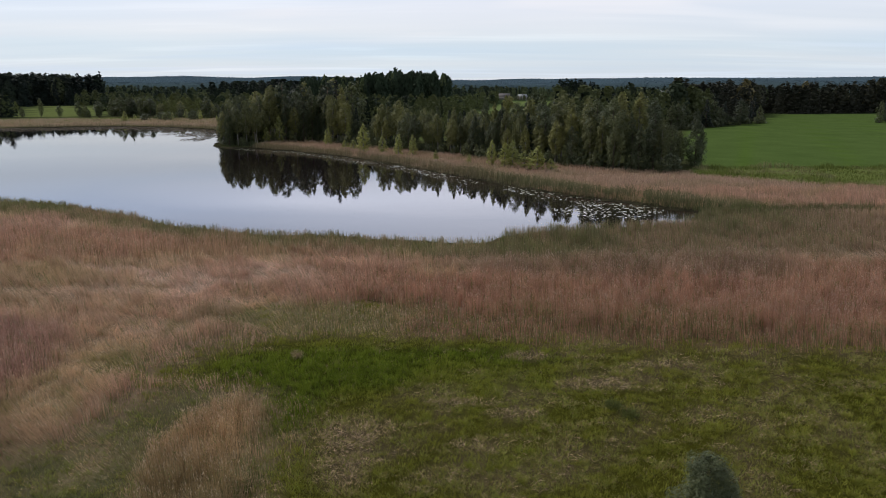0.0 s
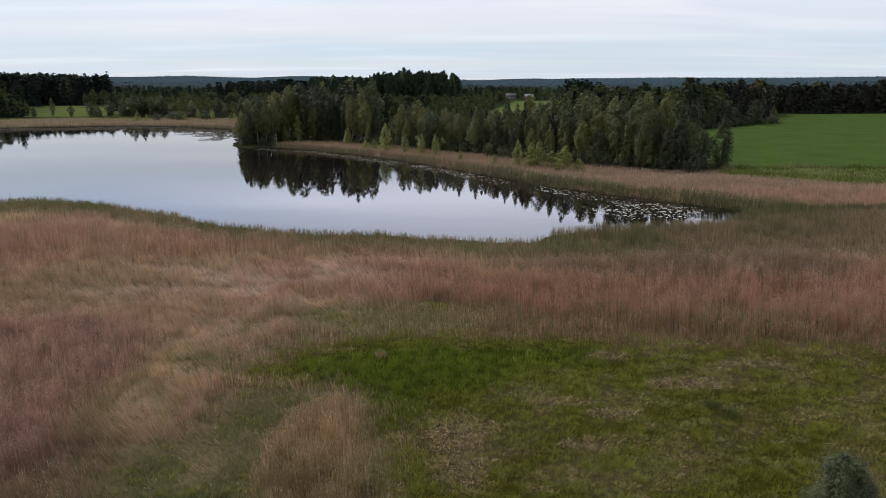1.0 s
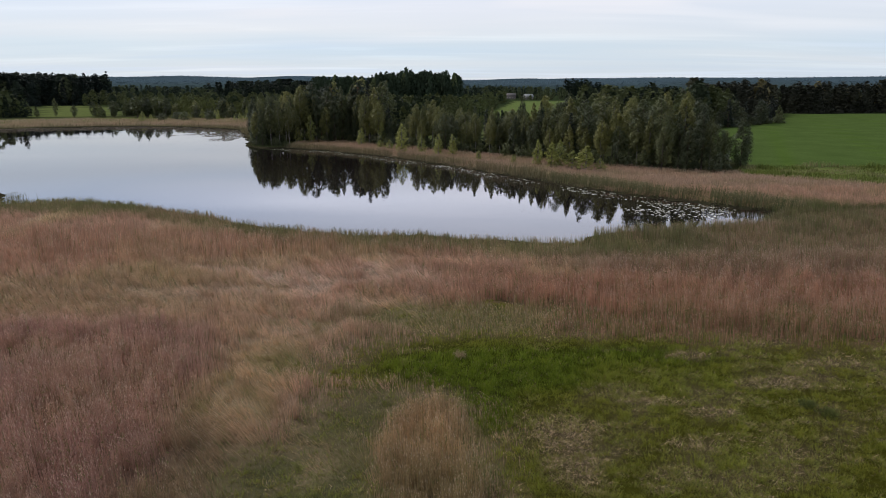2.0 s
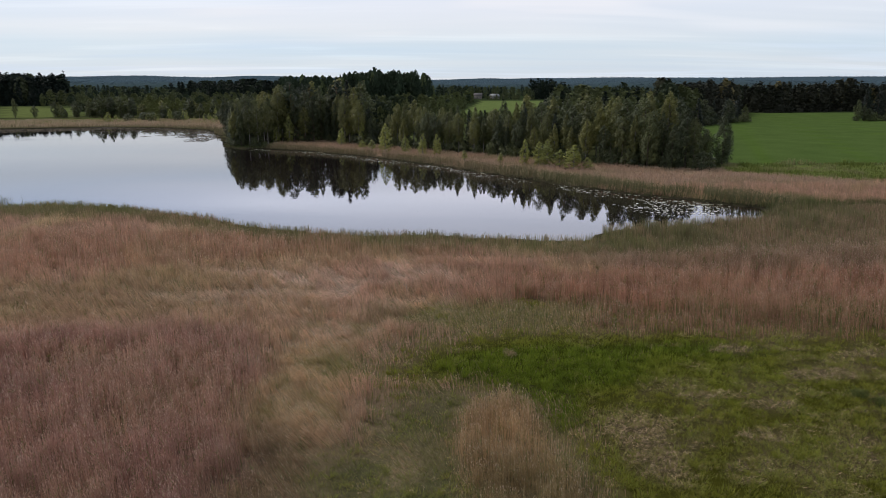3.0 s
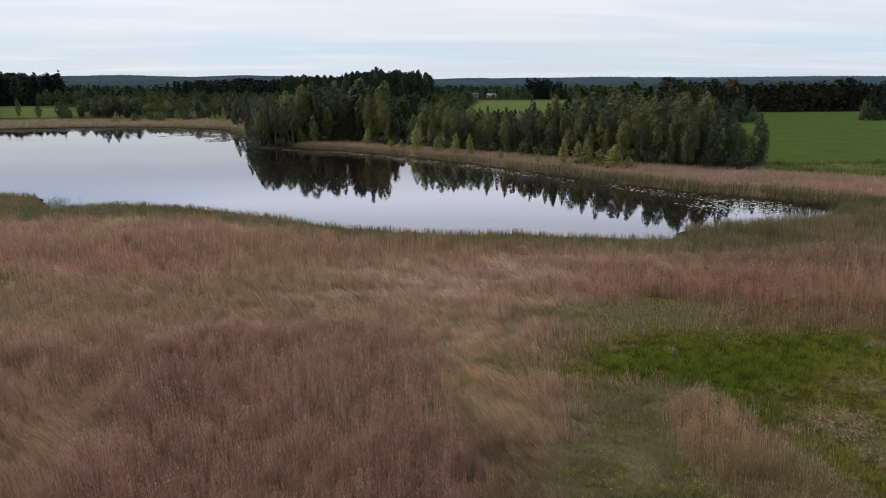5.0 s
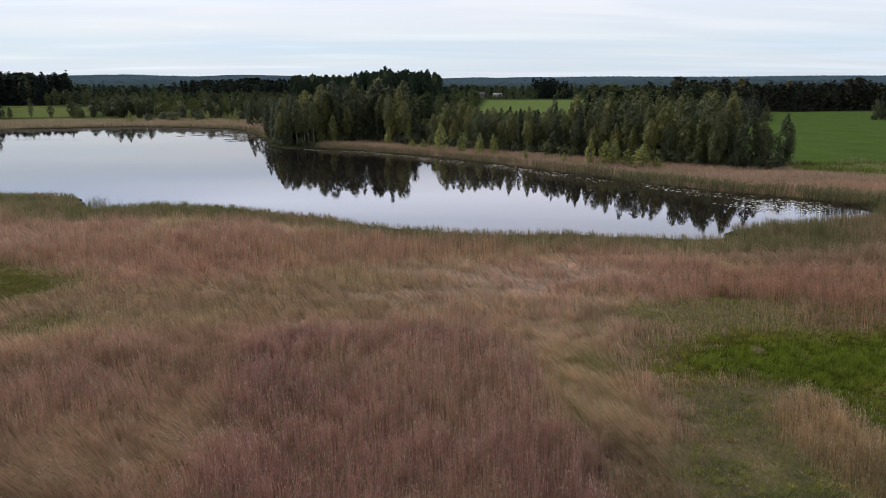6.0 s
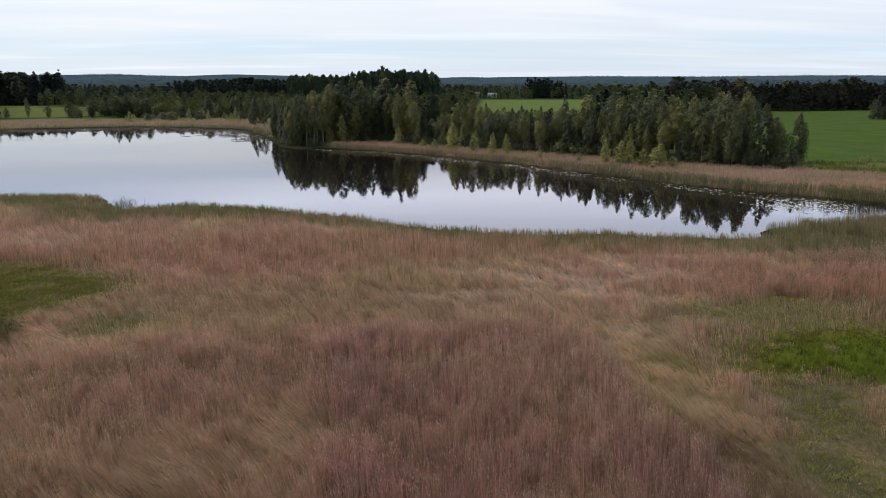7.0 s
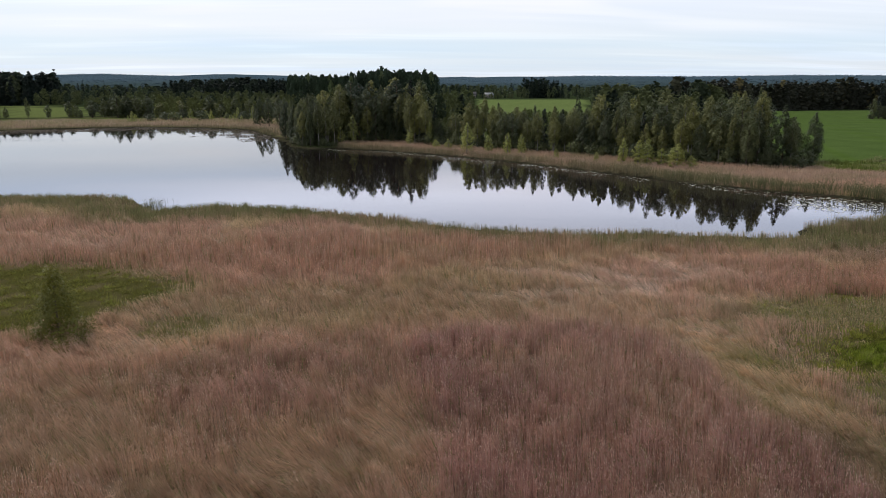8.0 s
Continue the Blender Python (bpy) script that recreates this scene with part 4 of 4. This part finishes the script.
# low growth in the gap of the wood
for x, y, h, fat in ((-28.2, 224, 5.2, 1.5), (-26.4, 228, 6.0, 1.6), (-24.3, 222, 5.0, 1.6), (-25.6, 236, 7.0, 1.5), (-28.4, 240, 8.0, 1.4), (-23.4, 234, 7.0, 1.5)):
    plant(random.choice(BACK[3:5]), x, y, h, 13, "trees of the waterside wood", fat)
# trees along the crop field's far side
for k in range(14):
    q = k / 13
    plant(random.choice(SHRUBS), 87 + 62 * q + random.uniform(-2, 2), 282 + 56 * q + random.uniform(-2, 2), random.uniform(2.5, 4.5), 3.2, "shrubs beside the crop field", 1.5)
for k in range(6):
    plant(random.choice(SHRUBS), 205 + 7 * k + random.uniform(-2, 2), 339 - 0.8 * k + random.uniform(-2, 2), random.uniform(2.5, 4.5), 3.2, "shrubs beside the crop field", 1.5)
for k in range(16):
    q = k / 15
    x, y = 88 + 62 * q + random.uniform(-3, 3), 284 + 56 * q + random.uniform(-2, 6)
    proto, own = (random.choice(SPRUCES), 17) if random.random() < 0.3 else (random.choice(BACK[3:5]), 13)
    plant(proto, x, y, random.uniform(8, 13), own, "trees beside the crop field", 1.6)
for x, y, h, fat in ((204.5, 337, 10.5, 1.0), (207.5, 336.5, 8.0, 1.5), (211, 338, 6.5, 1.8)):
    plant(random.choice(BACK[3:5]), x, y, h, 13, "trees beside the crop field", fat)
for k in range(18):
    plant(random.choice(SPRUCES), 213 + 2.6 * k + random.uniform(-0.8, 0.8), 343 - 0.25 * k + random.uniform(-2, 4), random.uniform(14.5, 18.5), 17, "trees beside the crop field", random.uniform(1.0, 1.3))
# trees and shrubs behind the left reeds
for x, y, h, fat in ((-243, 402, 6, 1.9), (-231, 400, 11, 0.8), (-221, 401, 7, 1.6), (-211, 403, 9, 1.3), (-207, 402, 7, 1.7), (-204, 400, 5, 2.0)):
    plant(random.choice(BACK[3:5]), x, y, h, 13, "trees behind the far reeds", fat)
for k in range(14):
    plant(random.choice(BACK[3:5]), -199 + 2.3 * k + random.uniform(-1, 1), 400 + random.uniform(-3, 8), random.uniform(8, 13), 13, "trees behind the far reeds", 1.7)
for k in range(28):
    x = -168 + 2.9 * k + random.uniform(-3, 3)
    y = 402 + 8 * math.sin(k * 1.7) - 0.15 * (x + 180) + random.uniform(-4, 4)
    sort = random.random()
    if sort < 0.4:
        plant(random.choice(BACK[2:5]), x, y, random.uniform(6, 12), 13, "trees behind the far reeds", 1.7)
    elif sort < 0.75:
        plant(random.choice(SHRUBS), x, y, random.uniform(3, 5.5), 3.2, "shrubs behind the far reeds", 1.3)
    else:
        plant(random.choice(YOUNG), x, y, random.uniform(5, 8), 4.5, "young birches in the reeds", 1.3)
for k in range(18):
    plant(random.choice(YOUNG), -170 + 5 * k + random.uniform(-4, 4), 368 + random.uniform(-18, 22), random.uniform(2.5, 6.5), 4.5, "young birches in the reeds", random.uniform(1.3, 2.2))
for k in range(12):
    plant(random.choice(SHRUBS), -165 + 7 * k + random.uniform(-4, 4), 378 + random.uniform(-12, 20), random.uniform(2, 5), 3.2, "shrubs behind the far reeds", 1.4)
# bushes of the near marsh
near_bush = tree("willow_bush", "bush", 3.4, 1.6, 0.0, 171, WILLOW_LEAF, DARK_BARK, 16000, 0.055, 60, "grey-green rounded willow bush in the meadow grass", "bush")
near_bush.matrix_basis = pose(11.3, 26.3, -0.02)
birch_bush = tree("birch_sapling", "sapling", 5.9, 2.75, 0.0, 172, SAPLING_LEAF, DARK_BARK, 9000, 0.09, 75, "green young birch sapling in a patch of turf", "tree")
birch_bush.matrix_basis = pose(-72.3, 53.2, -0.02)
for proto in PROTOTYPES:
    if proto.name not in PLACED:
        for ob in (*proto.children, proto):
            bpy.data.objects.remove(ob)


# ---- far woods: too many trees to count ----
def low_tree(kind, rng, count):
    """A unit tree (1 high, 0.5 wide) of a few sprays, for the distance."""
    h = rng.uniform(0, 1, count) ** (1.0 if kind != "spruce" else 1.3)
    a = rng.uniform(0, 2 * math.pi, count)
    lobe = 1 + 0.22 * np.sin(3 * a + rng.uniform(0, 6.28) + 5 * h) * np.sin(11 * h + rng.uniform(0, 6.28))
    r = outline(kind, h) * np.sqrt(rng.uniform(0.3, 1, count)) * (0.175 if kind != "spruce" else 0.15) * lobe
    bare = {"birch": 0.05, "pine": 0.35, "spruce": 0.02}[kind]
    c = np.stack([np.cos(a) * r, np.sin(a) * r, bare + (1 - bare) * h * 0.97], 1)
    v, f = leaves(c, (0.70 if kind != "spruce" else 0.56) / math.sqrt(count), rng, c * np.array((0.2, 0.2, 1.0)) + np.array((0, 0, 0.03)), 0.28)
    return v, f


def wood(name, label, regions, seed, many=64, broad=1.0):
    rng = np.random.default_rng(seed)
    protos = {k: [low_tree(k, rng, n) for _ in range(4)] for k, n in (("birch", many), ("pine", many), ("spruce", int(many * 1.2)))}
    V, Fc, T, at = [], [], [], 0
    for poly, spacing, share, tall, tone in regions:
        xs, ys = [p[0] for p in poly], [p[1] for p in poly]
        n = int((max(xs) - min(xs)) * (max(ys) - min(ys)) / spacing ** 2)
        x, y = rng.uniform(min(xs), max(xs), n), rng.uniform(min(ys), max(ys), n)
        keep = inside(poly, x, y) > 0
        for bad in (CROP, FAR_CROP, LEFT_CROP, POND):
            keep &= inside(bad, x, y) < -2
        for hx, hy, clear in ((80, 770, 16), (59, 774, 14), (272, 897, 14)):
            keep &= (np.abs(x - hx) > clear * 0.8) | (y > hy + 12) | ((y < hy - 3) & (tall < 7)) | (y < hy - 70)
        x, y = x[keep], y[keep]
        z = terrain(x, y)
        swell = 0.75 + 0.5 * fbm(x, y, 45, seed + 3)
        for px, py, pz, sw in zip(x, y, z, swell):
            kind = rng.choice(["birch", "pine", "spruce"], p=share)
            v, f = protos[kind][rng.integers(4)]
            s = tall * sw * rng.uniform(0.75, 1.12)
            q = rng.uniform(0, 6.28)
            w = s * rng.uniform(0.95, 1.5) * broad
            rot = np.stack([(v[:, 0] * math.cos(q) - v[:, 1] * math.sin(q)) * w + px, (v[:, 0] * math.sin(q) + v[:, 1] * math.cos(q)) * w + py, v[:, 2] * s + pz - 0.2], 1)
            V.append(rot), Fc.append(f + at)
            base = {"birch": (0.095, 0.112, 0.045), "pine": (0.036, 0.050, 0.026), "spruce": (0.022, 0.032, 0.020)}[kind]
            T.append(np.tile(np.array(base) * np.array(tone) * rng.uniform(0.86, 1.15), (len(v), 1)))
            at += len(v)
    Fc = np.concatenate(Fc)
    ob = new(name, mesh_from(name, np.concatenate(V), Fc, WOODS, np.concatenate(T)))
    tagged(ob, label, "woods", kind="stuff")


wood("mixed_woods", "mixed birch and pine woods beyond the pond", [
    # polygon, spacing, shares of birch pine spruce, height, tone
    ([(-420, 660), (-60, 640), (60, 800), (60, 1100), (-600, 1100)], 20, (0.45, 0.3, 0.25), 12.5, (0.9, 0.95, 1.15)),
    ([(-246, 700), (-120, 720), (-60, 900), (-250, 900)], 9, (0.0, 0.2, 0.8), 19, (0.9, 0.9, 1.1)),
    ([(85, 440), (165, 430), (190, 560), (175, 680)], 11, (0.65, 0.15, 0.2), 12, (0.9, 0.95, 1)),
    ([(-60, 440), (0, 420), (5, 350), (18, 470), (38, 600), (55, 735), (-20, 640)], 9, (0.8, 0.1, 0.1), 9, (1.0, 1.05, 1)),
], 31, 90, 1.35)
wood("left_bank_woods", "light green birch woods behind the far reeds", [
    ([(-300, 480), (-60, 460), (-60, 350), (-95, 392), (-200, 402), (-215, 410)], 9, (0.85, 0.08, 0.07), 9.5, (1.25, 1.2, 1.05)),
    ([(-310, 470), (-50, 470), (-50, 640), (-320, 660)], 12, (0.7, 0.2, 0.1), 11, (1.05, 1.05, 1.1)),
], 39, 260, 1.5)
wood("near_woods", "mixed woods just behind the waterside trees", [
    ([(20, 205), (52, 185), (64, 215), (92, 285), (130, 345), (95, 410), (80, 400), (50, 300), (26, 225)], 7.5, (0.6, 0.15, 0.25), 15.5, (0.95, 0.95, 1)),
    ([(-80, 330), (-70, 250), (-25, 245), (-12, 262), (-8, 330), (0, 420), (-60, 440)], 7.5, (0.75, 0.15, 0.1), 13, (1, 1, 1)),
    ([(-10, 222), (34, 205), (46, 300), (40, 345), (-2, 345)], 6.5, (0.85, 0.05, 0.1), 6.5, (1.15, 1.15, 1)),
], 37, 220, 1.15)
wood("dark_pine_stand", "tall dark pines on a low rise", [
    ([(-108, 505), (-55, 500), (-55, 585), (-112, 580)], 4.6, (0.05, 0.85, 0.1), 21.5, (1.25, 1.35, 1.5)),
    ([(-57, 500), (-8, 508), (2, 540), (-20, 585), (-57, 585)], 4.3, (0.03, 0.95, 0.02), 25, (1.2, 1.3, 1.5)),
], 32, 200, 0.62)
wood("dark_spruce_woods", "dense dark spruce woods behind the fields", [
    ([(145, 350), (186, 432), (275, 446), (330, 430), (340, 476), (180, 474), (120, 400)], 5.0, (0.02, 0.06, 0.92), 17.5, (1.75, 1.3, 1.5)),
    ([(215, 346), (234, 374), (330, 420), (400, 420), (400, 300), (300, 332), (256, 342)], 5.0, (0.02, 0.08, 0.90), 16.5, (1.6, 1.25, 1.45)),
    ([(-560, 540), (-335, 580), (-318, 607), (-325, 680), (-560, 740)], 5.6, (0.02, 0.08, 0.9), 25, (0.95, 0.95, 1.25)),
    ([(-420, 380), (-255, 380), (-246, 395), (-256, 415), (-420, 430)], 8, (0.5, 0.2, 0.3), 18, (0.9, 0.95, 1)),
], 33, 150, 1.35)
wood("village_trees", "trees round the far farmhouses", [
    ([(30, 800), (125, 745), (190, 720), (260, 640), (420, 700), (420, 900), (60, 940)], 14, (0.6, 0.15, 0.25), 12, (0.9, 0.95, 1.1)),
    ([(68, 743), (100, 738), (104, 766), (70, 771)], 5.5, (0.9, 0, 0.1), 5.2, (1, 1, 1.1)),
    ([(122, 762), (160, 762), (160, 800), (122, 800)], 6, (0, 0.1, 0.9), 20, (0.8, 0.85, 1)),
], 34, 110, 1.1)
def ridge_woods():
    """Low rounded tree tops that roughen the far ridges."""
    rng = np.random.default_rng(36)
    V, T = [], []
    # the farther ridge is bluer and paler: haze put into the tint
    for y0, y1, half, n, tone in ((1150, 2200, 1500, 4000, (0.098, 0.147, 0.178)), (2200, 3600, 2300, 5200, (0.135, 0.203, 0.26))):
        x, y = rng.uniform(-half, half, n), rng.uniform(y0, y1, n)
        z = terrain(x, y)
        for _ in range(3):
            c = np.stack([x + rng.normal(0, 6, n), y + rng.normal(0, 6, n), z + rng.uniform(-2, 2.6, n)], 1)
            v, f = leaves(c, 3.2, rng, c - np.array((0, 0.5, 1)), 0.15)
            V.append(v)
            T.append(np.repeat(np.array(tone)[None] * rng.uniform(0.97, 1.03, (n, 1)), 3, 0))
    V, T = np.concatenate(V), np.concatenate(T)
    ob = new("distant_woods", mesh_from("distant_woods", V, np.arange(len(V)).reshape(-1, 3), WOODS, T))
    tagged(ob, "wooded ridges on the horizon, tinted blue for haze", "woods", kind="stuff")


ridge_woods()


# ---- rough grass between the reeds and the crop ----
def rough_grass():
    n = 60000
    x, y = RNG.uniform(50, 150, n), RNG.uniform(95, 160, n)
    d = inside(ROUGH, x, y)
    keep = (d > -1.5) & (fbm(x, y, 3, 101) > 0.36)
    x, y, d = x[keep], y[keep], d[keep]
    n = len(x)
    edge = smooth(151, 156, y) * smooth(160, 156, y)
    tone = blend(np.tile(np.array((0.155, 0.19, 0.045)), (n, 1)), (0.28, 0.27, 0.13), smooth(0.48, 0.7, fbm(x, y, 7, 103)))
    tall = (0.35 + 0.9 * smooth(0.5, 0.75, fbm(x, y, 4, 105)) + 0.5 * edge) * RNG.uniform(0.6, 1.2, n)
    return stems(x, y, terrain(x, y) - 0.05, tall, np.clip(RNG.normal(0.3, 0.15, n), 0, 0.8), RNG.uniform(0, 6.28, n), 0.16, tone * RNG.uniform(0.7, 1.3, (n, 1)))


v, f, t = rough_grass()
tagged(new("rough_grass", mesh_from("rough_grass", v, f, GRASS, t)), "rough green weeds between the reeds and the crop", "grass", kind="stuff")


# ---- lily pads ----
def lily_pads(number):
    """Round floating leaves, each with its notch, in rafts off the far bank."""
    x, y = RNG.uniform(-200, 40, number * 14), RNG.uniform(86, 322, number * 14)
    d = inside(POND, x, y)
    bank = (y > 120 - 0.67 * x) & (x > -62) & (y < 215)
    raft = fbm(x, y, 9, 97)
    near_bank = bank & (d > 0.6) & (d < 5.5 + 6 * (raft - 0.5)) & (raft > 0.40)
    bay = (np.exp(-(((x - 25) / 9) ** 2 + ((y - 104) / 7) ** 2)) + 0.6 * (raft - 0.5) > 0.45) & (d > 0.3)
    pick = np.nonzero(near_bank | bay)[0]
    boost = np.nonzero(bay)[0]
    xs, ys = [x[pick]], [y[pick]]
    for _ in range(2):
        xs.append(x[boost] + RNG.normal(0, 1.0, len(boost))), ys.append(y[boost] + RNG.normal(0, 1.0, len(boost)))
    for _ in range(2):
        xs.append(x[pick] + RNG.normal(0, 0.8, len(pick))), ys.append(y[pick] + RNG.normal(0, 0.8, len(pick)))
    x, y = np.concatenate(xs), np.concatenate(ys)
    ok = (inside(POND, x, y) > 0.2) & (RNG.random(len(x)) < 0.62)
    x, y = x[ok], y[ok]
    return x, y, RNG.uniform(0.10, 0.25, len(x))


def far_pads(number):
    """The belt of old pads under the farthest bank."""
    x, y = RNG.uniform(-260, -84, number), RNG.uniform(236, 325, number)
    d = -shore_of(x, y)
    keep = (d > -0.5) & (d < 25 + 18 * (fbm(0.4 * x, y, 9, 98) - 0.5) - 14 * smooth(-125, -95, x)) & (fbm(0.3 * x, y, 3.5, 99) > 0.34 + 0.006 * np.maximum(d, 0))
    return x[keep], y[keep], RNG.uniform(0.25, 0.5, int(keep.sum()))


def float_pads(name, label, mat, x, y, r):
    n, k = len(x), 8
    turn = RNG.uniform(0, 2 * math.pi, n)
    ring = turn[:, None] + np.linspace(0.25, 2 * math.pi - 0.25, k)[None]
    tilt = RNG.uniform(-0.02, 0.05, (n, k))
    V = np.concatenate([np.stack([x, y, np.full(n, LEVEL + 0.012)], 1)[:, None], np.stack([x[:, None] + np.cos(ring) * r[:, None], y[:, None] + np.sin(ring) * r[:, None], LEVEL + 0.02 + np.maximum(tilt, 0)], 2)], 1)
    tri = np.array([[0, j, j + 1] for j in range(1, k)])
    f = (tri[None] + (np.arange(n) * (k + 1))[:, None, None]).reshape(-1, 3)
    tagged(new(name, mesh_from(name, V.reshape(-1, 3), f, mat)), label, "lily pads", kind="stuff")


float_pads("lily_pads", "rafts of glossy floating lily pads off the bank", PAD, *lily_pads(3000))
float_pads("old_lily_pads", "belt of dull brown lily pads under the farthest bank", OLD_PAD, *far_pads(26000))


# ---- far farm ----
def box(x0, x1, y0, y1, z0, z1):
    v = np.array([(x, y, z) for z in (z0, z1) for y in (y0, y1) for x in (x0, x1)], float)
    return v, np.array([[0, 2, 3, 1], [4, 5, 7, 6], [0, 1, 5, 4], [1, 3, 7, 5], [3, 2, 6, 7], [2, 0, 4, 6]])


def house(name, x, y, turn, long, deep, eaves, ridge, wall_mat, roof_mat, label, chimney=True):
    base = new(name)
    part("wall", mesh_from("wall", *box(-long / 2, long / 2, -deep / 2, deep / 2, 0, eaves), wall_mat), base)
    L, D, t = long / 2 + 0.5, deep / 2 + 0.6, 0.18
    prof = [(-D, eaves - 0.15), (0, ridge), (D, eaves - 0.15), (D, eaves - 0.15 + t), (0, ridge + t), (-D, eaves - 0.15 + t)]
    v = np.array([(sx, a, b) for sx in (-L, L) for a, b in prof])
    f = np.array([[0, 1, 7, 6], [1, 2, 8, 7], [2, 3, 9, 8], [3, 4, 10, 9], [4, 5, 11, 10], [5, 0, 6, 11], [0, 5, 4, 1], [1, 4, 3, 2], [6, 7, 10, 11], [7, 8, 9, 10]])
    roof = part("roof", mesh_from("roof", v, f, roof_mat), base)
    gable = np.array([(sx, a, b) for sx in (-long / 2, long / 2) for a, b in ((-deep / 2, eaves), (deep / 2, eaves), (0, ridge - 0.05))])
    part("gable", mesh_from("gable", gable, np.array([[0, 1, 2], [3, 5, 4]]), wall_mat), base)
    if chimney:
        part("chimney", mesh_from("chimney", *box(-0.4, 0.4, -0.4, 0.4, ridge - 0.6, ridge + 1.1), ROOF_DARK), roof)
    for k in range(int(long // 3)):
        cx = -long / 2 + (k + 0.5) * long / int(long // 3)
        frame_ob = part("window", mesh_from("window", *box(cx - 0.65, cx + 0.65, -deep / 2 - 0.06, -deep / 2 + 0.02, 0.9, 2.2), WHITE_PAINT), base, "white window frame")
        part("pane", mesh_from("pane", *box(cx - 0.52, cx + 0.52, -deep / 2 - 0.075, -deep / 2 - 0.062, 1.02, 2.08), PANE), frame_ob)
    base.matrix_basis = pose(x, y, float(terrain(np.array([x]), np.array([y]))[0]) - 0.05, 0, 0, turn)
    return tagged(base, label, "house")


house("farmhouse", 80, 776, 12, 9, 7, 3.0, 5.4, WALL_WOOD, ROOF_GREY, "low farmhouse with a grey roof among trees")
house("barn", 59, 780, -6, 15, 8, 3.2, 6.2, WALL_WOOD, ROOF_DARK, "brown wooden barn with a dark roof among trees", False)
house("farmhouse", 272, 905, -15, 12, 8, 3.8, 6.8, WHITE_PAINT, ROOF_PALE, "white farmhouse far off among the trees")


# ---- sparse reed stalks standing in the shallows ----
n = 170
x, y = RNG.normal(-83.6, 1.2, n), RNG.normal(114.6, 1.3, n)
wet = inside(POND, x, y) > 0.2
x, y = x[wet], y[wet]
n = len(x)
v, f, t = stems(x, y, np.full(n, LEVEL - 0.3), RNG.uniform(0.8, 1.9, n), np.clip(RNG.normal(0.1, 0.08, n), 0, 0.4), RNG.uniform(0, 6.28, n), 0.045, np.array((0.20, 0.20, 0.10)) * RNG.uniform(0.7, 1.2, (n, 1)), None, 0.2)
tagged(new("reeds_in_the_shallows", mesh_from("reeds_in_the_shallows", v, f, REED, t)), "thin green reed stalks standing in shallow water", "reeds", kind="stuff")


# ---- single tussocks that stand out in the meadow ----
def tussock(name, label, x, y, tall, wide, col, number, lean_most):
    a, far = RNG.uniform(0, 2 * math.pi, number), np.abs(RNG.normal(0, wide * 0.45, number))
    px, py = x + np.cos(a) * far, y + np.sin(a) * far
    lean = np.clip(RNG.uniform(0.1, lean_most, number) + 0.25 * far / wide, 0, 0.95)
    tone = np.array(col) * RNG.uniform(0.6, 1.25, (number, 1))
    v, f, t = stems(px, py, terrain(px, py) - 0.03, tall * RNG.uniform(0.6, 1.1, number), lean, a + RNG.normal(0, 0.4, number), 0.04, tone, None, 0.25)
    tagged(new(name, mesh_from(name, v, f, GRASS, t)), label, "tussock")


tussock("straw_tussock", "pale bleached straw tussock in lush green grass", -10.4, 45.2, 0.6, 0.45, (0.46, 0.36, 0.22), 150, 0.8)
tussock("sedge_tussock", "dark green sedge tussock in the meadow", 9.9, 37.5, 0.6, 0.5, (0.14, 0.16, 0.055), 260, 0.7)
tussock("sedge_tussock", "dark green sedge tussock in the meadow", 10.6, 36.4, 0.55, 0.6, (0.145, 0.165, 0.055), 260, 0.7)
